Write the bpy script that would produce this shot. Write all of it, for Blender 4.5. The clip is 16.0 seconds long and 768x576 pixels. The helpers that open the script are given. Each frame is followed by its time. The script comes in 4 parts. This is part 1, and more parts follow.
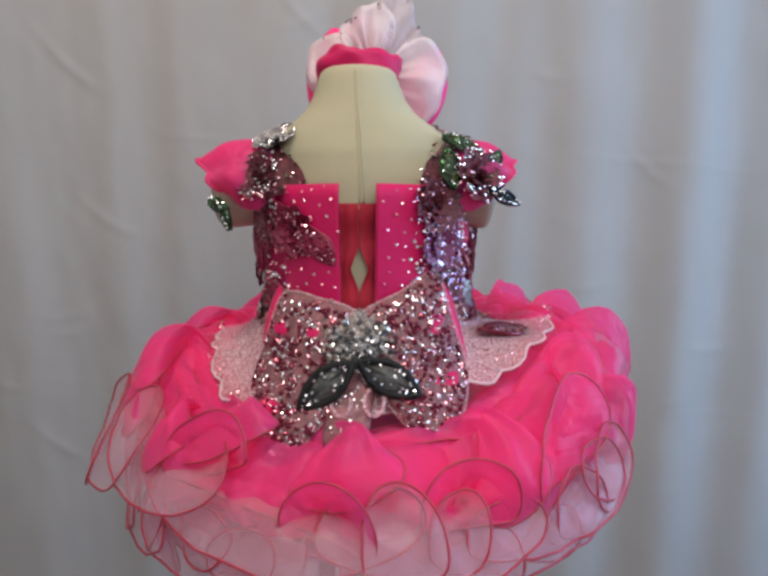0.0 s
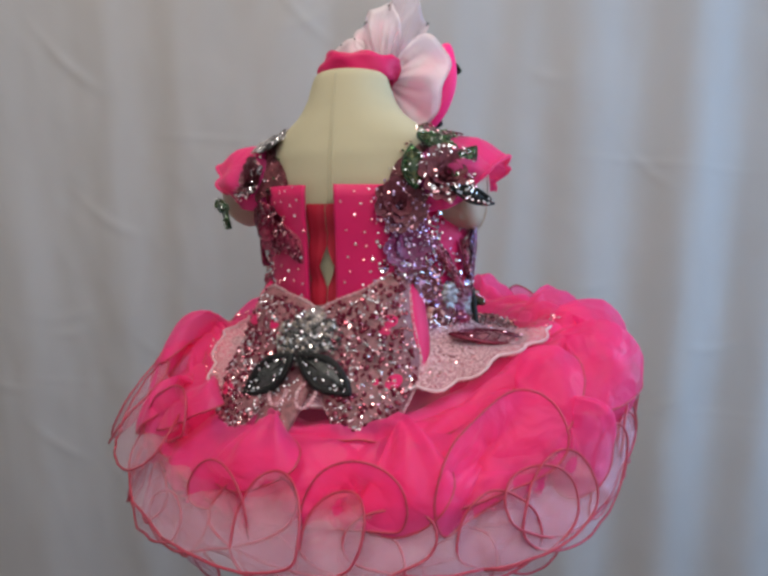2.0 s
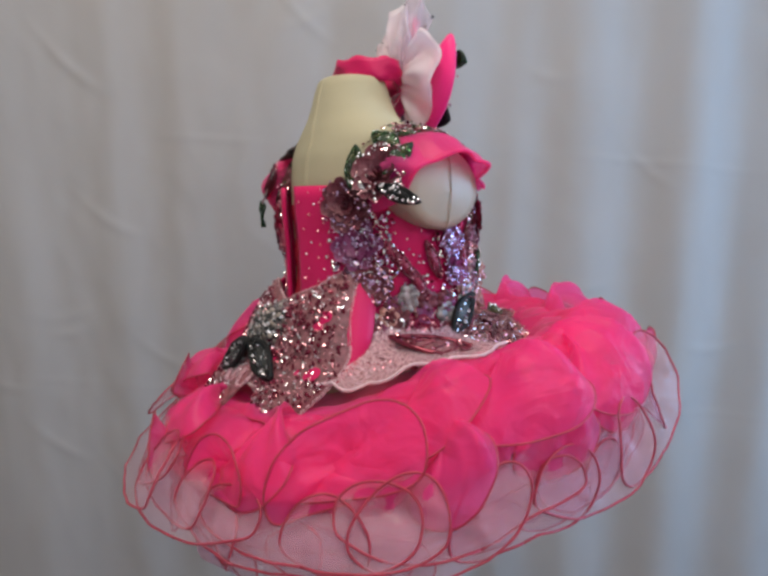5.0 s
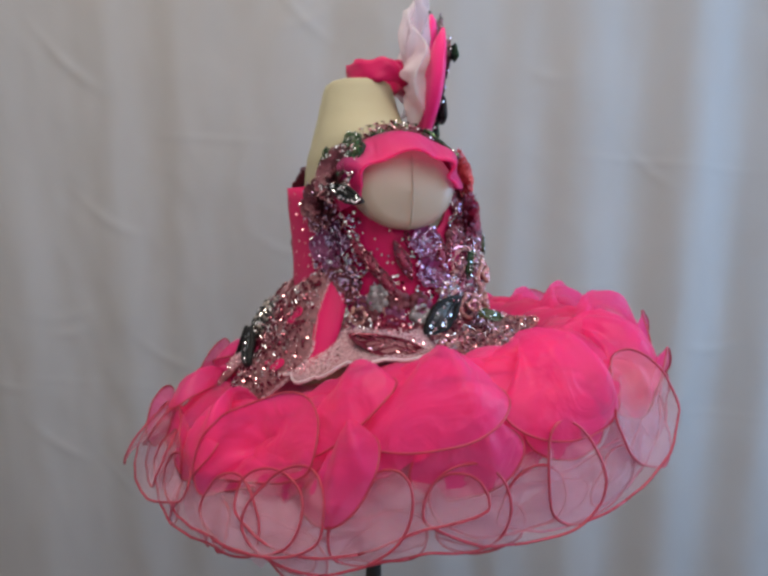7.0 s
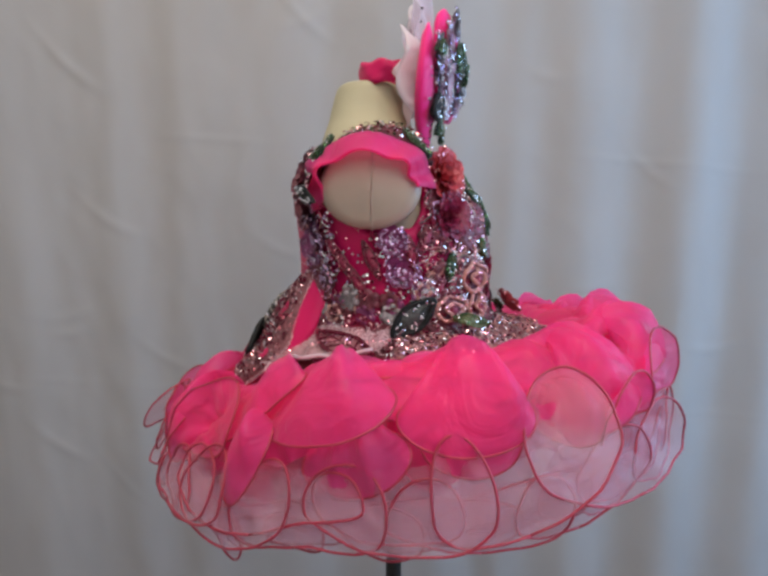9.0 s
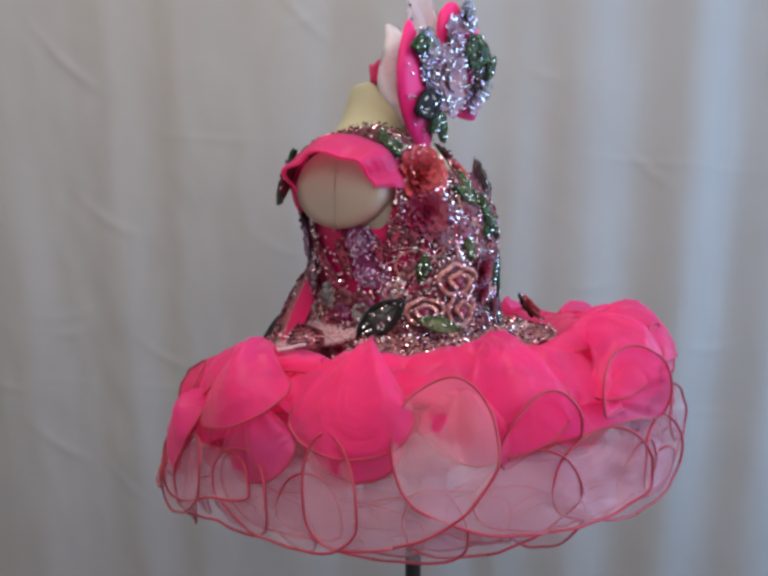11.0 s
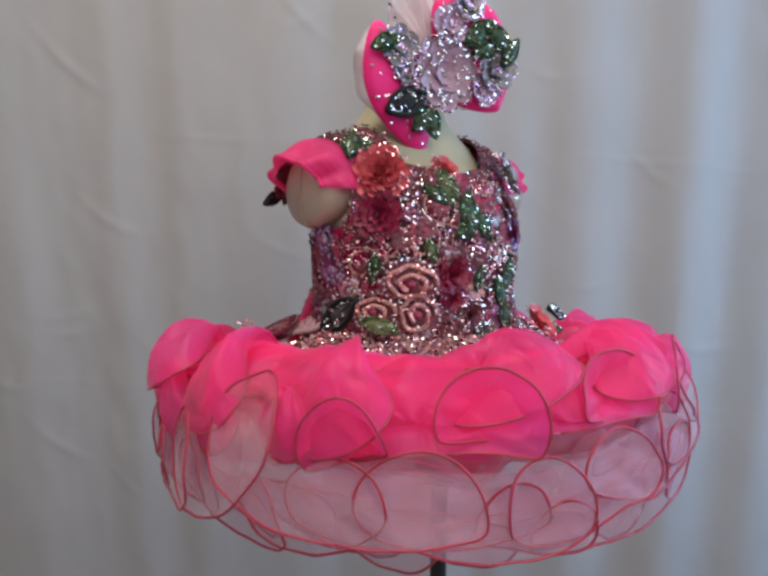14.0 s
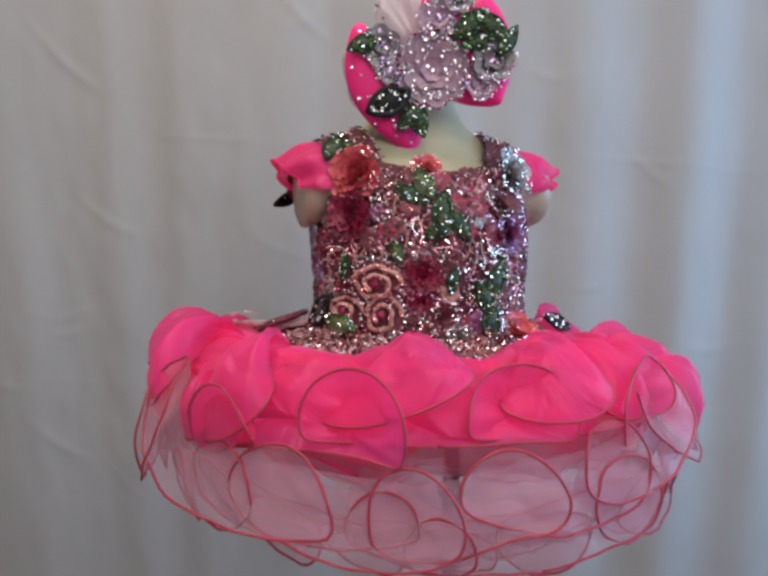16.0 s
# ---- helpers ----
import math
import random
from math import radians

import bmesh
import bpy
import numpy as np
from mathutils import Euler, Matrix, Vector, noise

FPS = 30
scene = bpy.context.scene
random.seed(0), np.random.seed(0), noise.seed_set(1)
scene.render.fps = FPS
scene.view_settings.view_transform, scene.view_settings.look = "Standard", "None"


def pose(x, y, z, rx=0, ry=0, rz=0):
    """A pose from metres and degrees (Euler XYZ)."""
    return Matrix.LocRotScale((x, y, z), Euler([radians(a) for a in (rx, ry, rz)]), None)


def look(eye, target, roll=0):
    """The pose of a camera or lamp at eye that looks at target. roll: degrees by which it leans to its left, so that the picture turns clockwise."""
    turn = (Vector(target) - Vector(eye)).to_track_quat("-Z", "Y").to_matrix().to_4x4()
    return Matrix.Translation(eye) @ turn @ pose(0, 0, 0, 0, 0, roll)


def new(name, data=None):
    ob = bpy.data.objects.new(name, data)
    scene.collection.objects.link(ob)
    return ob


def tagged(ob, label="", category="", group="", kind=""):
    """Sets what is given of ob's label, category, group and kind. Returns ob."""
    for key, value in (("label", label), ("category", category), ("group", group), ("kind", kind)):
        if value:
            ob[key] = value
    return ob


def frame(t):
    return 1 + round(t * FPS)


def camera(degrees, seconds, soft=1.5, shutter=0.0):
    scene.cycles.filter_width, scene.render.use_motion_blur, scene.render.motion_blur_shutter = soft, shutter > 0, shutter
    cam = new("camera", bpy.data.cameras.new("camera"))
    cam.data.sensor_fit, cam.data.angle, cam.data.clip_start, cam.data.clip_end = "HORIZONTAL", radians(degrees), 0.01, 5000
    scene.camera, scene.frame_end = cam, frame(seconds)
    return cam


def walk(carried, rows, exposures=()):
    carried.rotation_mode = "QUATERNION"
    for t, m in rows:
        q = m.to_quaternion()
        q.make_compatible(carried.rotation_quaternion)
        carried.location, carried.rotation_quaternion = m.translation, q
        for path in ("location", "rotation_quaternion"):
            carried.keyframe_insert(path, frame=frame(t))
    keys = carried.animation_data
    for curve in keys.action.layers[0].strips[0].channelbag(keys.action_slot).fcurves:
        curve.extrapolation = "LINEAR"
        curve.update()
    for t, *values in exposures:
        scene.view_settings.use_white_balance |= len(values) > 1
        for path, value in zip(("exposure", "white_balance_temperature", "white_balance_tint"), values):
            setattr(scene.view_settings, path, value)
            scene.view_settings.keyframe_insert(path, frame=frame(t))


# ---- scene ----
U = 0.55            # the garment is drawn in units of 0.55 m
Z0 = 0.95           # height of the garment's origin over the floor
LENS = 67.99
EYE = (-0.01553 * U, -U, Z0 + 0.0824 * U)
PITCH, ROLL = 7.25, 0.2
cam = camera(LENS, 16.0, soft=3.2)
STAND_STILL = pose(*EYE, 90 - PITCH, 0, 0) @ pose(0, 0, 0, 0, 0, ROLL)
walk(cam, [(0, STAND_STILL), (16, STAND_STILL)])
TURN = [(0, 0.0), (2, -21.4), (4, -42.6), (6, -63.4), (8, -84.0), (10, -104.2), (12, -124.3), (14, -144.0), (16, -163.5)]

# ---- light ----
world = bpy.data.worlds.new("world")
scene.world = world
world.use_nodes = True
wn = world.node_tree
sky = wn.nodes.new("ShaderNodeTexSky")
sky.sky_type, sky.sun_disc = "NISHITA", False
sky.sun_elevation, sky.sun_rotation = radians(35), radians(100)
wn.links.new(sky.outputs[0], wn.nodes["Background"].inputs[0])
wn.nodes["Background"].inputs[1].default_value = 0.1


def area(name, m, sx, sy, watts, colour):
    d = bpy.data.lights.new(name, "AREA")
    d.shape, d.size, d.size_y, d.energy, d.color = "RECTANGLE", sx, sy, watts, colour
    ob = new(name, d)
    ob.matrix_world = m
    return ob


# Added fill from behind the camera; its source is unseen.
area("front_fill_light", look((0.45, -1.17, 1.70), (0, 0.05, 0.85)), 1.0, 1.0, 11, (1.0, 0.95, 0.92))
# Added lamp under the ceiling, without a fixture, to brighten the skirt's top.
area("overhead_fill_light", pose(-0.28, -0.40, 2.34), 0.45, 0.45, 14.5, (1.0, 0.88, 0.74))
# Unseen window on the right, inferred from the blue right-facing folds.
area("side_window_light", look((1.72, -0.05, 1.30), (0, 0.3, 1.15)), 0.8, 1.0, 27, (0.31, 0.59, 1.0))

# Added blue lamp, unseen behind the curtain, that tints its lower part.
area("curtain_back_light", pose(0.0, 0.84, 0.36, -90), 2.5, 0.5, 2.6, (0.17, 0.45, 1.0))


# ---- materials ----
def material(name, colour, rough=0.6, metal=0.0, var=0.15, scale=60.0, bump=0.2, sheen=0.0, spec=0.5, translucent=0.0, clear=0.0, fine=400.0, random_hue=0.0, holes=0.12, crinkle=0.0):
    """A surface with two scales of variation and fine relief; optional translucency and see-through weave."""
    m = bpy.data.materials.new(name)
    m.use_nodes = True
    nt = m.node_tree
    n, l = nt.nodes, nt.links
    b = n["Principled BSDF"]
    out = n["Material Output"]
    co = n.new("ShaderNodeTexCoord")
    big = n.new("ShaderNodeTexNoise")
    big.inputs["Scale"].default_value, big.inputs["Detail"].default_value = scale, 4
    l.new(co.outputs["Object"], big.inputs["Vector"])
    small = n.new("ShaderNodeTexNoise")
    small.inputs["Scale"].default_value, small.inputs["Detail"].default_value = fine, 2
    l.new(co.outputs["Object"], small.inputs["Vector"])
    hsv = n.new("ShaderNodeHueSaturation")
    hsv.inputs["Color"].default_value = (*colour, 1)
    mr = n.new("ShaderNodeMapRange")
    mr.inputs["From Min"].default_value, mr.inputs["From Max"].default_value = 0.25, 0.75
    mr.inputs["To Min"].default_value, mr.inputs["To Max"].default_value = 1 - var, 1 + var
    l.new(big.outputs[0], mr.inputs["Value"])
    l.new(mr.outputs[0], hsv.inputs["Value"])
    if random_hue:
        info = n.new("ShaderNodeObjectInfo")
        h = n.new("ShaderNodeMapRange")
        h.inputs["To Min"].default_value, h.inputs["To Max"].default_value = 0.5 - random_hue, 0.5 + random_hue
        l.new(info.outputs["Random"], h.inputs["Value"])
        l.new(h.outputs[0], hsv.inputs["Hue"])
    l.new(hsv.outputs[0], b.inputs["Base Color"])
    b.inputs["Roughness"].default_value, b.inputs["Metallic"].default_value = rough, metal
    b.inputs["Specular IOR Level"].default_value = spec
    b.inputs["Sheen Weight"].default_value = sheen
    bp = n.new("ShaderNodeBump")
    bp.inputs["Strength"].default_value, bp.inputs["Distance"].default_value = bump, 0.001
    l.new(small.outputs[0], bp.inputs["Height"])
    l.new(bp.outputs[0], b.inputs["Normal"])
    if crinkle:
        fold = n.new("ShaderNodeTexNoise")
        fold.inputs["Scale"].default_value, fold.inputs["Detail"].default_value, fold.inputs["Distortion"].default_value = 22, 3, 1.2
        l.new(co.outputs["Object"], fold.inputs["Vector"])
        cp = n.new("ShaderNodeBump")
        cp.inputs["Strength"].default_value, cp.inputs["Distance"].default_value = crinkle, 0.012
        l.new(fold.outputs[0], cp.inputs["Height"])
        l.new(cp.outputs[0], bp.inputs["Normal"])
    last = b.outputs[0]
    if translucent:
        tr = n.new("ShaderNodeBsdfTranslucent")
        l.new(hsv.outputs[0], tr.inputs["Color"])
        mx = n.new("ShaderNodeMixShader")
        mx.inputs[0].default_value = translucent
        l.new(last, mx.inputs[1])
        l.new(tr.outputs[0], mx.inputs[2])
        last = mx.outputs[0]
    if clear:
        tp = n.new("ShaderNodeBsdfTransparent")
        tp.inputs["Color"].default_value = (*[0.45 + 0.55 * c for c in colour], 1)
        mx = n.new("ShaderNodeMixShader")
        cm = n.new("ShaderNodeMapRange")
        cm.inputs["To Min"].default_value, cm.inputs["To Max"].default_value = clear - holes, min(1.0, clear + holes)
        cm.inputs["From Min"].default_value, cm.inputs["From Max"].default_value = (0.0, 1.0) if holes < 0.2 else (0.4, 0.6)
        l.new(big.outputs[0], cm.inputs["Value"])
        l.new(cm.outputs[0], mx.inputs[0])
        l.new(last, mx.inputs[1])
        l.new(tp.outputs[0], mx.inputs[2])
        last = mx.outputs[0]
    if last != b.outputs[0]:
        l.new(last, out.inputs["Surface"])
    return m


CURTAIN = material("white_curtain_cloth", (0.45, 0.426, 0.412), 0.9, var=0.04, scale=5, bump=0.15, fine=900, spec=0.2, translucent=0.25)
PLASTER = material("plaster", (0.72, 0.70, 0.66), 0.9, var=0.05, scale=6)
CARPET = material("carpet", (0.36, 0.32, 0.28), 1.0, var=0.2, scale=30, bump=0.6, spec=0.1)
FORM = material("cream_form_cloth", (0.38, 0.34, 0.225), 0.75, var=0.06, scale=14, bump=0.12, fine=1500, spec=0.25)
BOWPINK = material("bright_pink_satin", (0.74, 0.014, 0.17), 0.5, spec=0.3, var=0.1, scale=25, bump=0.08, sheen=0.1, fine=1200)
ARMCAP = material("darker_arm_stub_tone", (0.34, 0.275, 0.205), 0.45, var=0.08, scale=20, bump=0.1, fine=1200)
SATIN = material("hot_pink_satin", (0.50, 0.005, 0.085), 0.5, spec=0.25, var=0.1, scale=25, bump=0.08, sheen=0.05, fine=1200)
MESHRED = material("coral_lacing_panel", (0.33, 0.010, 0.028), 0.6, spec=0.25, var=0.15, scale=40, fine=900)
PINK = material("hot_pink_organza", (1.0, 0.083, 0.370), 0.42, var=0.10, scale=12, bump=0.06, translucent=0.40, clear=0.54, fine=1400, crinkle=0.7, sheen=0.25)
DENSE = material("gathered_hot_pink_organza", (1.0, 0.083, 0.370), 0.42, var=0.10, scale=12, bump=0.06, translucent=0.40, clear=0.36, fine=1400, crinkle=0.7, sheen=0.25)
ROSE = material("rose_pink_organza", (0.88, 0.30, 0.45), 0.4, var=0.14, scale=12, bump=0.06, translucent=0.4, clear=0.60, fine=1400, crinkle=0.6, sheen=0.25)
PALE = material("pale_pink_organza", (0.86, 0.58, 0.68), 0.24, var=0.14, scale=12, bump=0.06, translucent=0.35, clear=0.75, fine=1400, crinkle=0.7, sheen=0.4)
CORD = material("rose_red_cord", (0.34, 0.024, 0.052), 0.5, var=0.15, scale=90, bump=0.3)
TULLE = material("white_tulle", (0.92, 0.85, 0.87), 0.6, var=0.05, scale=18, translucent=0.45, clear=0.32, crinkle=0.5)
PETTICOAT = material("white_petticoat_net", (0.80, 0.48, 0.58), 0.6, var=0.05, scale=18, translucent=0.45, clear=0.46, crinkle=0.5)
SHEER = material("sheer_white_net", (0.88, 0.78, 0.80), 0.6, var=0.05, scale=18, translucent=0.4, clear=0.62, crinkle=0.4)
LACE = material("blush_lace", (0.88, 0.60, 0.65), 0.6, var=0.15, scale=520, bump=0.6, clear=0.70, holes=0.22, fine=700)
NET = material("beaded_blush_net", (0.185, 0.066, 0.075), 0.5, var=0.6, scale=190, bump=0.8, fine=700)
BEADED = material("beaded_rose_fabric", (0.115, 0.026, 0.034), 0.6, spec=0.3, var=0.7, scale=150, bump=0.9, fine=700)
CRIMSON = material("crimson_beads", (0.23, 0.010, 0.042), 0.3, var=0.4, scale=200, bump=0.8, fine=700)
CORAL = material("coral_red_beads", (0.52, 0.065, 0.080), 0.25, var=0.3, scale=200, bump=0.8, fine=700)
MAUVE = material("mauve_beads", (0.145, 0.032, 0.046), 0.4, spec=0.4, var=0.4, scale=200, bump=0.8, fine=700)
LILAC = material("lilac_organza_petals", (0.36, 0.22, 0.28), 0.4, var=0.25, scale=120, bump=0.5)
VIOLETP = material("violet_beads", (0.18, 0.028, 0.10), 0.3, var=0.4, scale=200, bump=0.8, fine=700)
PEACH = material("peach_coil_beads", (0.46, 0.215, 0.18), 0.35, var=0.3, scale=200, bump=0.8, fine=700)
SILVER = material("silver_beads", (0.29, 0.26, 0.26), 0.25, 0.5, var=0.5, scale=220, bump=0.9, fine=700)
GREEN = material("green_sequins", (0.010, 0.030, 0.011), 0.28, 0.45, var=0.6, scale=220, bump=0.9, fine=700)
OLIVE = material("olive_sequins", (0.09, 0.10, 0.04), 0.25, 0.3, var=0.5, scale=220, bump=0.9, fine=700)
BLACK = material("black_sequins", (0.006, 0.006, 0.006), 0.55, 0.0, spec=0.25, var=0.4, scale=200, bump=0.9, fine=700)
STONE = material("clear_crystal", (0.80, 0.78, 0.78), 0.12, 0.9, var=0.05, bump=0.0)
ROSESTONE = material("rose_crystal", (0.85, 0.45, 0.48), 0.08, 0.9, var=0.1, bump=0.0)
DARKSTONE = material("garnet_crystal", (0.16, 0.015, 0.035), 0.08, 0.5, var=0.1, bump=0.0)
VIOLET = material("violet_crystal", (0.46, 0.32, 0.48), 0.1, 0.9, var=0.1, bump=0.0)
EMERALD = material("emerald_crystal", (0.05, 0.13, 0.05), 0.15, 0.8, var=0.1, bump=0.0)
CHAMPAGNE = material("champagne_beads", (0.30, 0.25, 0.21), 0.3, 0.3, var=0.5, scale=220, bump=0.9, fine=700)
GREY = material("dark_grey_beads", (0.055, 0.055, 0.052), 0.25, 0.4, var=0.6, scale=220, bump=0.9, fine=700)
METAL = material("dark_steel", (0.012, 0.012, 0.012), 0.55, 0.0, spec=0.25, var=0.1)


# ---- helpers for meshes ----
def from_lists(name, verts, faces, mat, parent=None, label="", scale=U, smooth=True):
    me = bpy.data.meshes.new(name)
    me.from_pydata([[c * scale for c in v] for v in verts], [], faces)
    me.materials.append(mat)
    if smooth:
        me.shade_smooth()
    ob = new(name, me)
    if parent is not None:
        ob.parent = parent
    return tagged(ob, label)


def shared(name, me, m, parent):
    ob = new(name, me)
    ob.parent = parent
    ob.matrix_basis = m
    return ob


def grid_faces(nu, nv, closed=False):
    f = []
    for i in range(nu if closed else nu - 1):
        for j in range(nv - 1):
            a, b = i * nv + j, ((i + 1) % nu) * nv + j
            f.append((a, b, b + 1, a + 1))
    return f


def tube(points, r, sides=6, closed=False, taper=None):
    """Vertices and faces of a round cord along points."""
    verts, faces = [], []
    n = len(points)
    pts = [Vector(p) for p in points]
    up = Vector((0.31, 0.17, 0.93))
    for i, p in enumerate(pts):
        d = pts[(i + 1) % n] - pts[i - 1] if closed or 0 < i < n - 1 else (pts[1] - pts[0] if i == 0 else pts[-1] - pts[-2])
        d.normalize()
        a = d.cross(up)
        if a.length < 1e-4:
            a = d.orthogonal()
        a.normalize()
        b = d.cross(a)
        rr = r * (taper[i] if taper else 1)
        for k in range(sides):
            w = 2 * math.pi * k / sides
            verts.append(p + (a * math.cos(w) + b * math.sin(w)) * rr)
    m = n if closed else n - 1
    for i in range(m):
        for k in range(sides):
            faces.append((i * sides + k, i * sides + (k + 1) % sides, ((i + 1) % n) * sides + (k + 1) % sides, ((i + 1) % n) * sides + k))
    if not closed:
        faces.append(tuple(range(sides))[::-1])
        faces.append(tuple((n - 1) * sides + k for k in range(sides)))
    return verts, faces


def merge(lists):
    V, F = [], []
    for v, f in lists:
        o = len(V)
        V += list(v)
        F += [tuple(i + o for i in q) for q in f]
    return V, F


def box(name, x0, x1, y0, y1, z0, z1, mat, parent=None):
    v = [(x, y, z) for x in (x0, x1) for y in (y0, y1) for z in (z0, z1)]
    f = [(0, 1, 3, 2), (4, 6, 7, 5), (0, 4, 5, 1), (2, 3, 7, 6), (0, 2, 6, 4), (1, 5, 7, 3)]
    return from_lists(name, v, f, mat, parent, scale=1.0, smooth=False)


def smoothstep(a, b, x):
    t = min(1, max(0, (x - a) / (b - a)))
    return t * t * (3 - 2 * t)


def lerp_table(rows, z):
    """Linear look-up with easing in a table of rows (z, values...), sorted upwards."""
    if z <= rows[0][0]:
        return rows[0][1:]
    for p, q in zip(rows, rows[1:]):
        if z <= q[0]:
            t = (z - p[0]) / (q[0] - p[0])
            return tuple(a + (b - a) * t for a, b in zip(p[1:], q[1:]))
    return rows[-1][1:]


# ---- the room ----
X0, X1, Y0, Y1, H = -1.7, 1.75, -1.2, 0.75, 2.4
tagged(box("floor", X0 - 0.1, X1 + 0.1, Y0 - 0.1, Y1 + 0.1, -0.1, 0, CARPET), "beige carpeted floor of a small room", "floor", kind="structure")
tagged(box("ceiling", X0 - 0.1, X1 + 0.1, Y0 - 0.1, Y1 + 0.1, H, H + 0.1, PLASTER), "plain white plaster ceiling", "ceiling", kind="structure")
tagged(box("wall_west", X0 - 0.1, X0, Y0, Y1, 0, H, PLASTER), "plain plaster wall", "wall", kind="structure")


def wall_with_opening(name, lo, hi, o0, o1, s0, s1, make):
    v, f = [], []
    for a0, a1, b0, b1 in ((lo, o0, 0, H), (o1, hi, 0, H), (o0, o1, 0, s0), (o0, o1, s1, H)):
        x0, x1, y0, y1 = make(a0, a1)
        o = len(v)
        v += [(x, y, z) for x in (x0, x1) for y in (y0, y1) for z in (b0, b1)]
        f += [tuple(i + o for i in q) for q in ((0, 1, 3, 2), (4, 6, 7, 5), (0, 4, 5, 1), (2, 3, 7, 6), (0, 2, 6, 4), (1, 5, 7, 3))]
    return tagged(from_lists(name, v, f, PLASTER, scale=1.0, smooth=False), "plain plaster wall with an opening cut for an area lamp", "wall", kind="structure")


# Unseen openings, cut where the area lamps stand.
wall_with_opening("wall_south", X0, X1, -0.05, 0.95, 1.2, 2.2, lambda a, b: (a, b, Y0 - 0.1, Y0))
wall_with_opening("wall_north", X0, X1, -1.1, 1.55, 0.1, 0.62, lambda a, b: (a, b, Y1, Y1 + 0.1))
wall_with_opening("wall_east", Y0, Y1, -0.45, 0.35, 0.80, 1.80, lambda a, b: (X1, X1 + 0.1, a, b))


def curtain():
    nx, nz = 460, 360
    q = random.Random(11)
    # short creases: place, half length, slope, depth
    creases = [(0.29, 1.245, 0.03, -0.25, 0.0035), (0.38, 0.86, 0.03, 0.1, 0.003), (0.62, 0.74, 0.05, 0.05, 0.003), (-0.58, 1.26, 0.05, -0.9, 0.004), (-0.52, 0.98, 0.05, -0.6, 0.003)]
    creases += [(q.uniform(-0.75, 0.75), q.uniform(0.45, 1.5), q.uniform(0.02, 0.06), q.uniform(-1.1, 0.5), q.uniform(0.0015, 0.0032)) for i in range(26)]
    v = []
    for i in range(nx):
        x = -1.55 + 3.1 * i / (nx - 1)
        right = smoothstep(0.15, 0.34, x)
        near = [c for c in creases if abs(c[0] - x) < 3 * c[2]]
        for j in range(nz):
            z = 0.02 + 2.25 * j / (nz - 1)
            xs = x + 0.02 * math.sin(2.1 * z + 3 * x)
            y = 0.022 * noise.noise(Vector((xs * 4.6, 0.15 * z, 2.0))) + 0.010 * noise.noise(Vector((xs * 12.0, 0.25 * z, 8.0)))
            y += (0.0022 + 0.0012 * math.sin(xs * 2.3 + 0.8)) * math.sin(xs * 37 + 2.2 * math.sin(xs * 3.1)) + 0.005 * noise.noise(Vector((xs * 7, 3.2 * z, 5.0))) + 0.0014 * noise.noise(Vector((xs * 26, 12 * z, 1.0)))
            y *= 0.95 - 0.35 * right
            # wide even folds on the side of the window
            y += right * 0.0085 * math.sin(2 * math.pi * (x - 0.392 + 0.02 * (z - 1.1) + 0.008 * math.sin(4 * z)) / 0.188)
            y += 0.0016 * abs(noise.noise(Vector((xs * 14 + 3 * z, 9 * z - 4 * xs, 3.0))))
            for zc, slope in ((0.645, -0.05), (1.12, -0.06)):
                y -= 0.0026 * max(0.0, noise.noise(Vector((4 * x, 3 * zc, 1))) + 0.1) * math.exp(-((z - zc - slope * x - 0.006 * math.sin(5 * x)) / 0.006) ** 2)
            for cx, cz, half, slope, deep in near:
                across = z - cz - slope * (x - cx) - 4 * (x - cx) ** 2
                if abs(across) < 0.03:
                    y -= 0.7 * deep * math.exp(-(across / 0.010) ** 2 - ((x - cx) / half) ** 2)
            v.append((x, 0.52 + y, z))
    ob = from_lists("curtain", v, grid_faces(nx, nz), CURTAIN, scale=1.0)
    sol = ob.modifiers.new("thickness", "SOLIDIFY")
    sol.thickness = 0.002
    rail = tube([(-1.65, 0.52, 2.28), (0, 0.52, 2.28), (1.7, 0.52, 2.28)], 0.012, 12)
    tagged(ob, "off-white cotton curtain hanging in soft vertical folds", "curtain")
    from_lists("rail", *rail, METAL, ob, "dark metal curtain rail", scale=1.0)


curtain()

# ---- the turning stand and the dress form ----
CX, CY = -0.048, -0.005
stand = tagged(new("display_stand"), "dark steel pole on a round turning base", "stand")


def disc(name, r, z0, z1, mat, parent, bev=0.01, cx=0.0, cy=0.0, n=64):
    prof = [(0, z0), (r - bev, z0), (r, z0 + bev), (r, z1 - bev), (r - bev, z1), (0, z1)]
    v = [(cx + p * math.cos(2 * math.pi * i / n), cy + p * math.sin(2 * math.pi * i / n), z) for i in range(n) for p, z in prof]
    return from_lists(name, v, grid_faces(n, len(prof), True), mat, parent, scale=1.0, smooth=False)


disc("base", 0.16, -Z0, -Z0 + 0.03, METAL, stand)
disc("pole", 0.009, -Z0 + 0.03, -0.06, METAL, stand, 0.002, -0.120 * U, -0.002 * U, 24)
disc("collar", 0.014, -0.25, -0.235, METAL, stand, 0.004, -0.120 * U, -0.002 * U, 24)

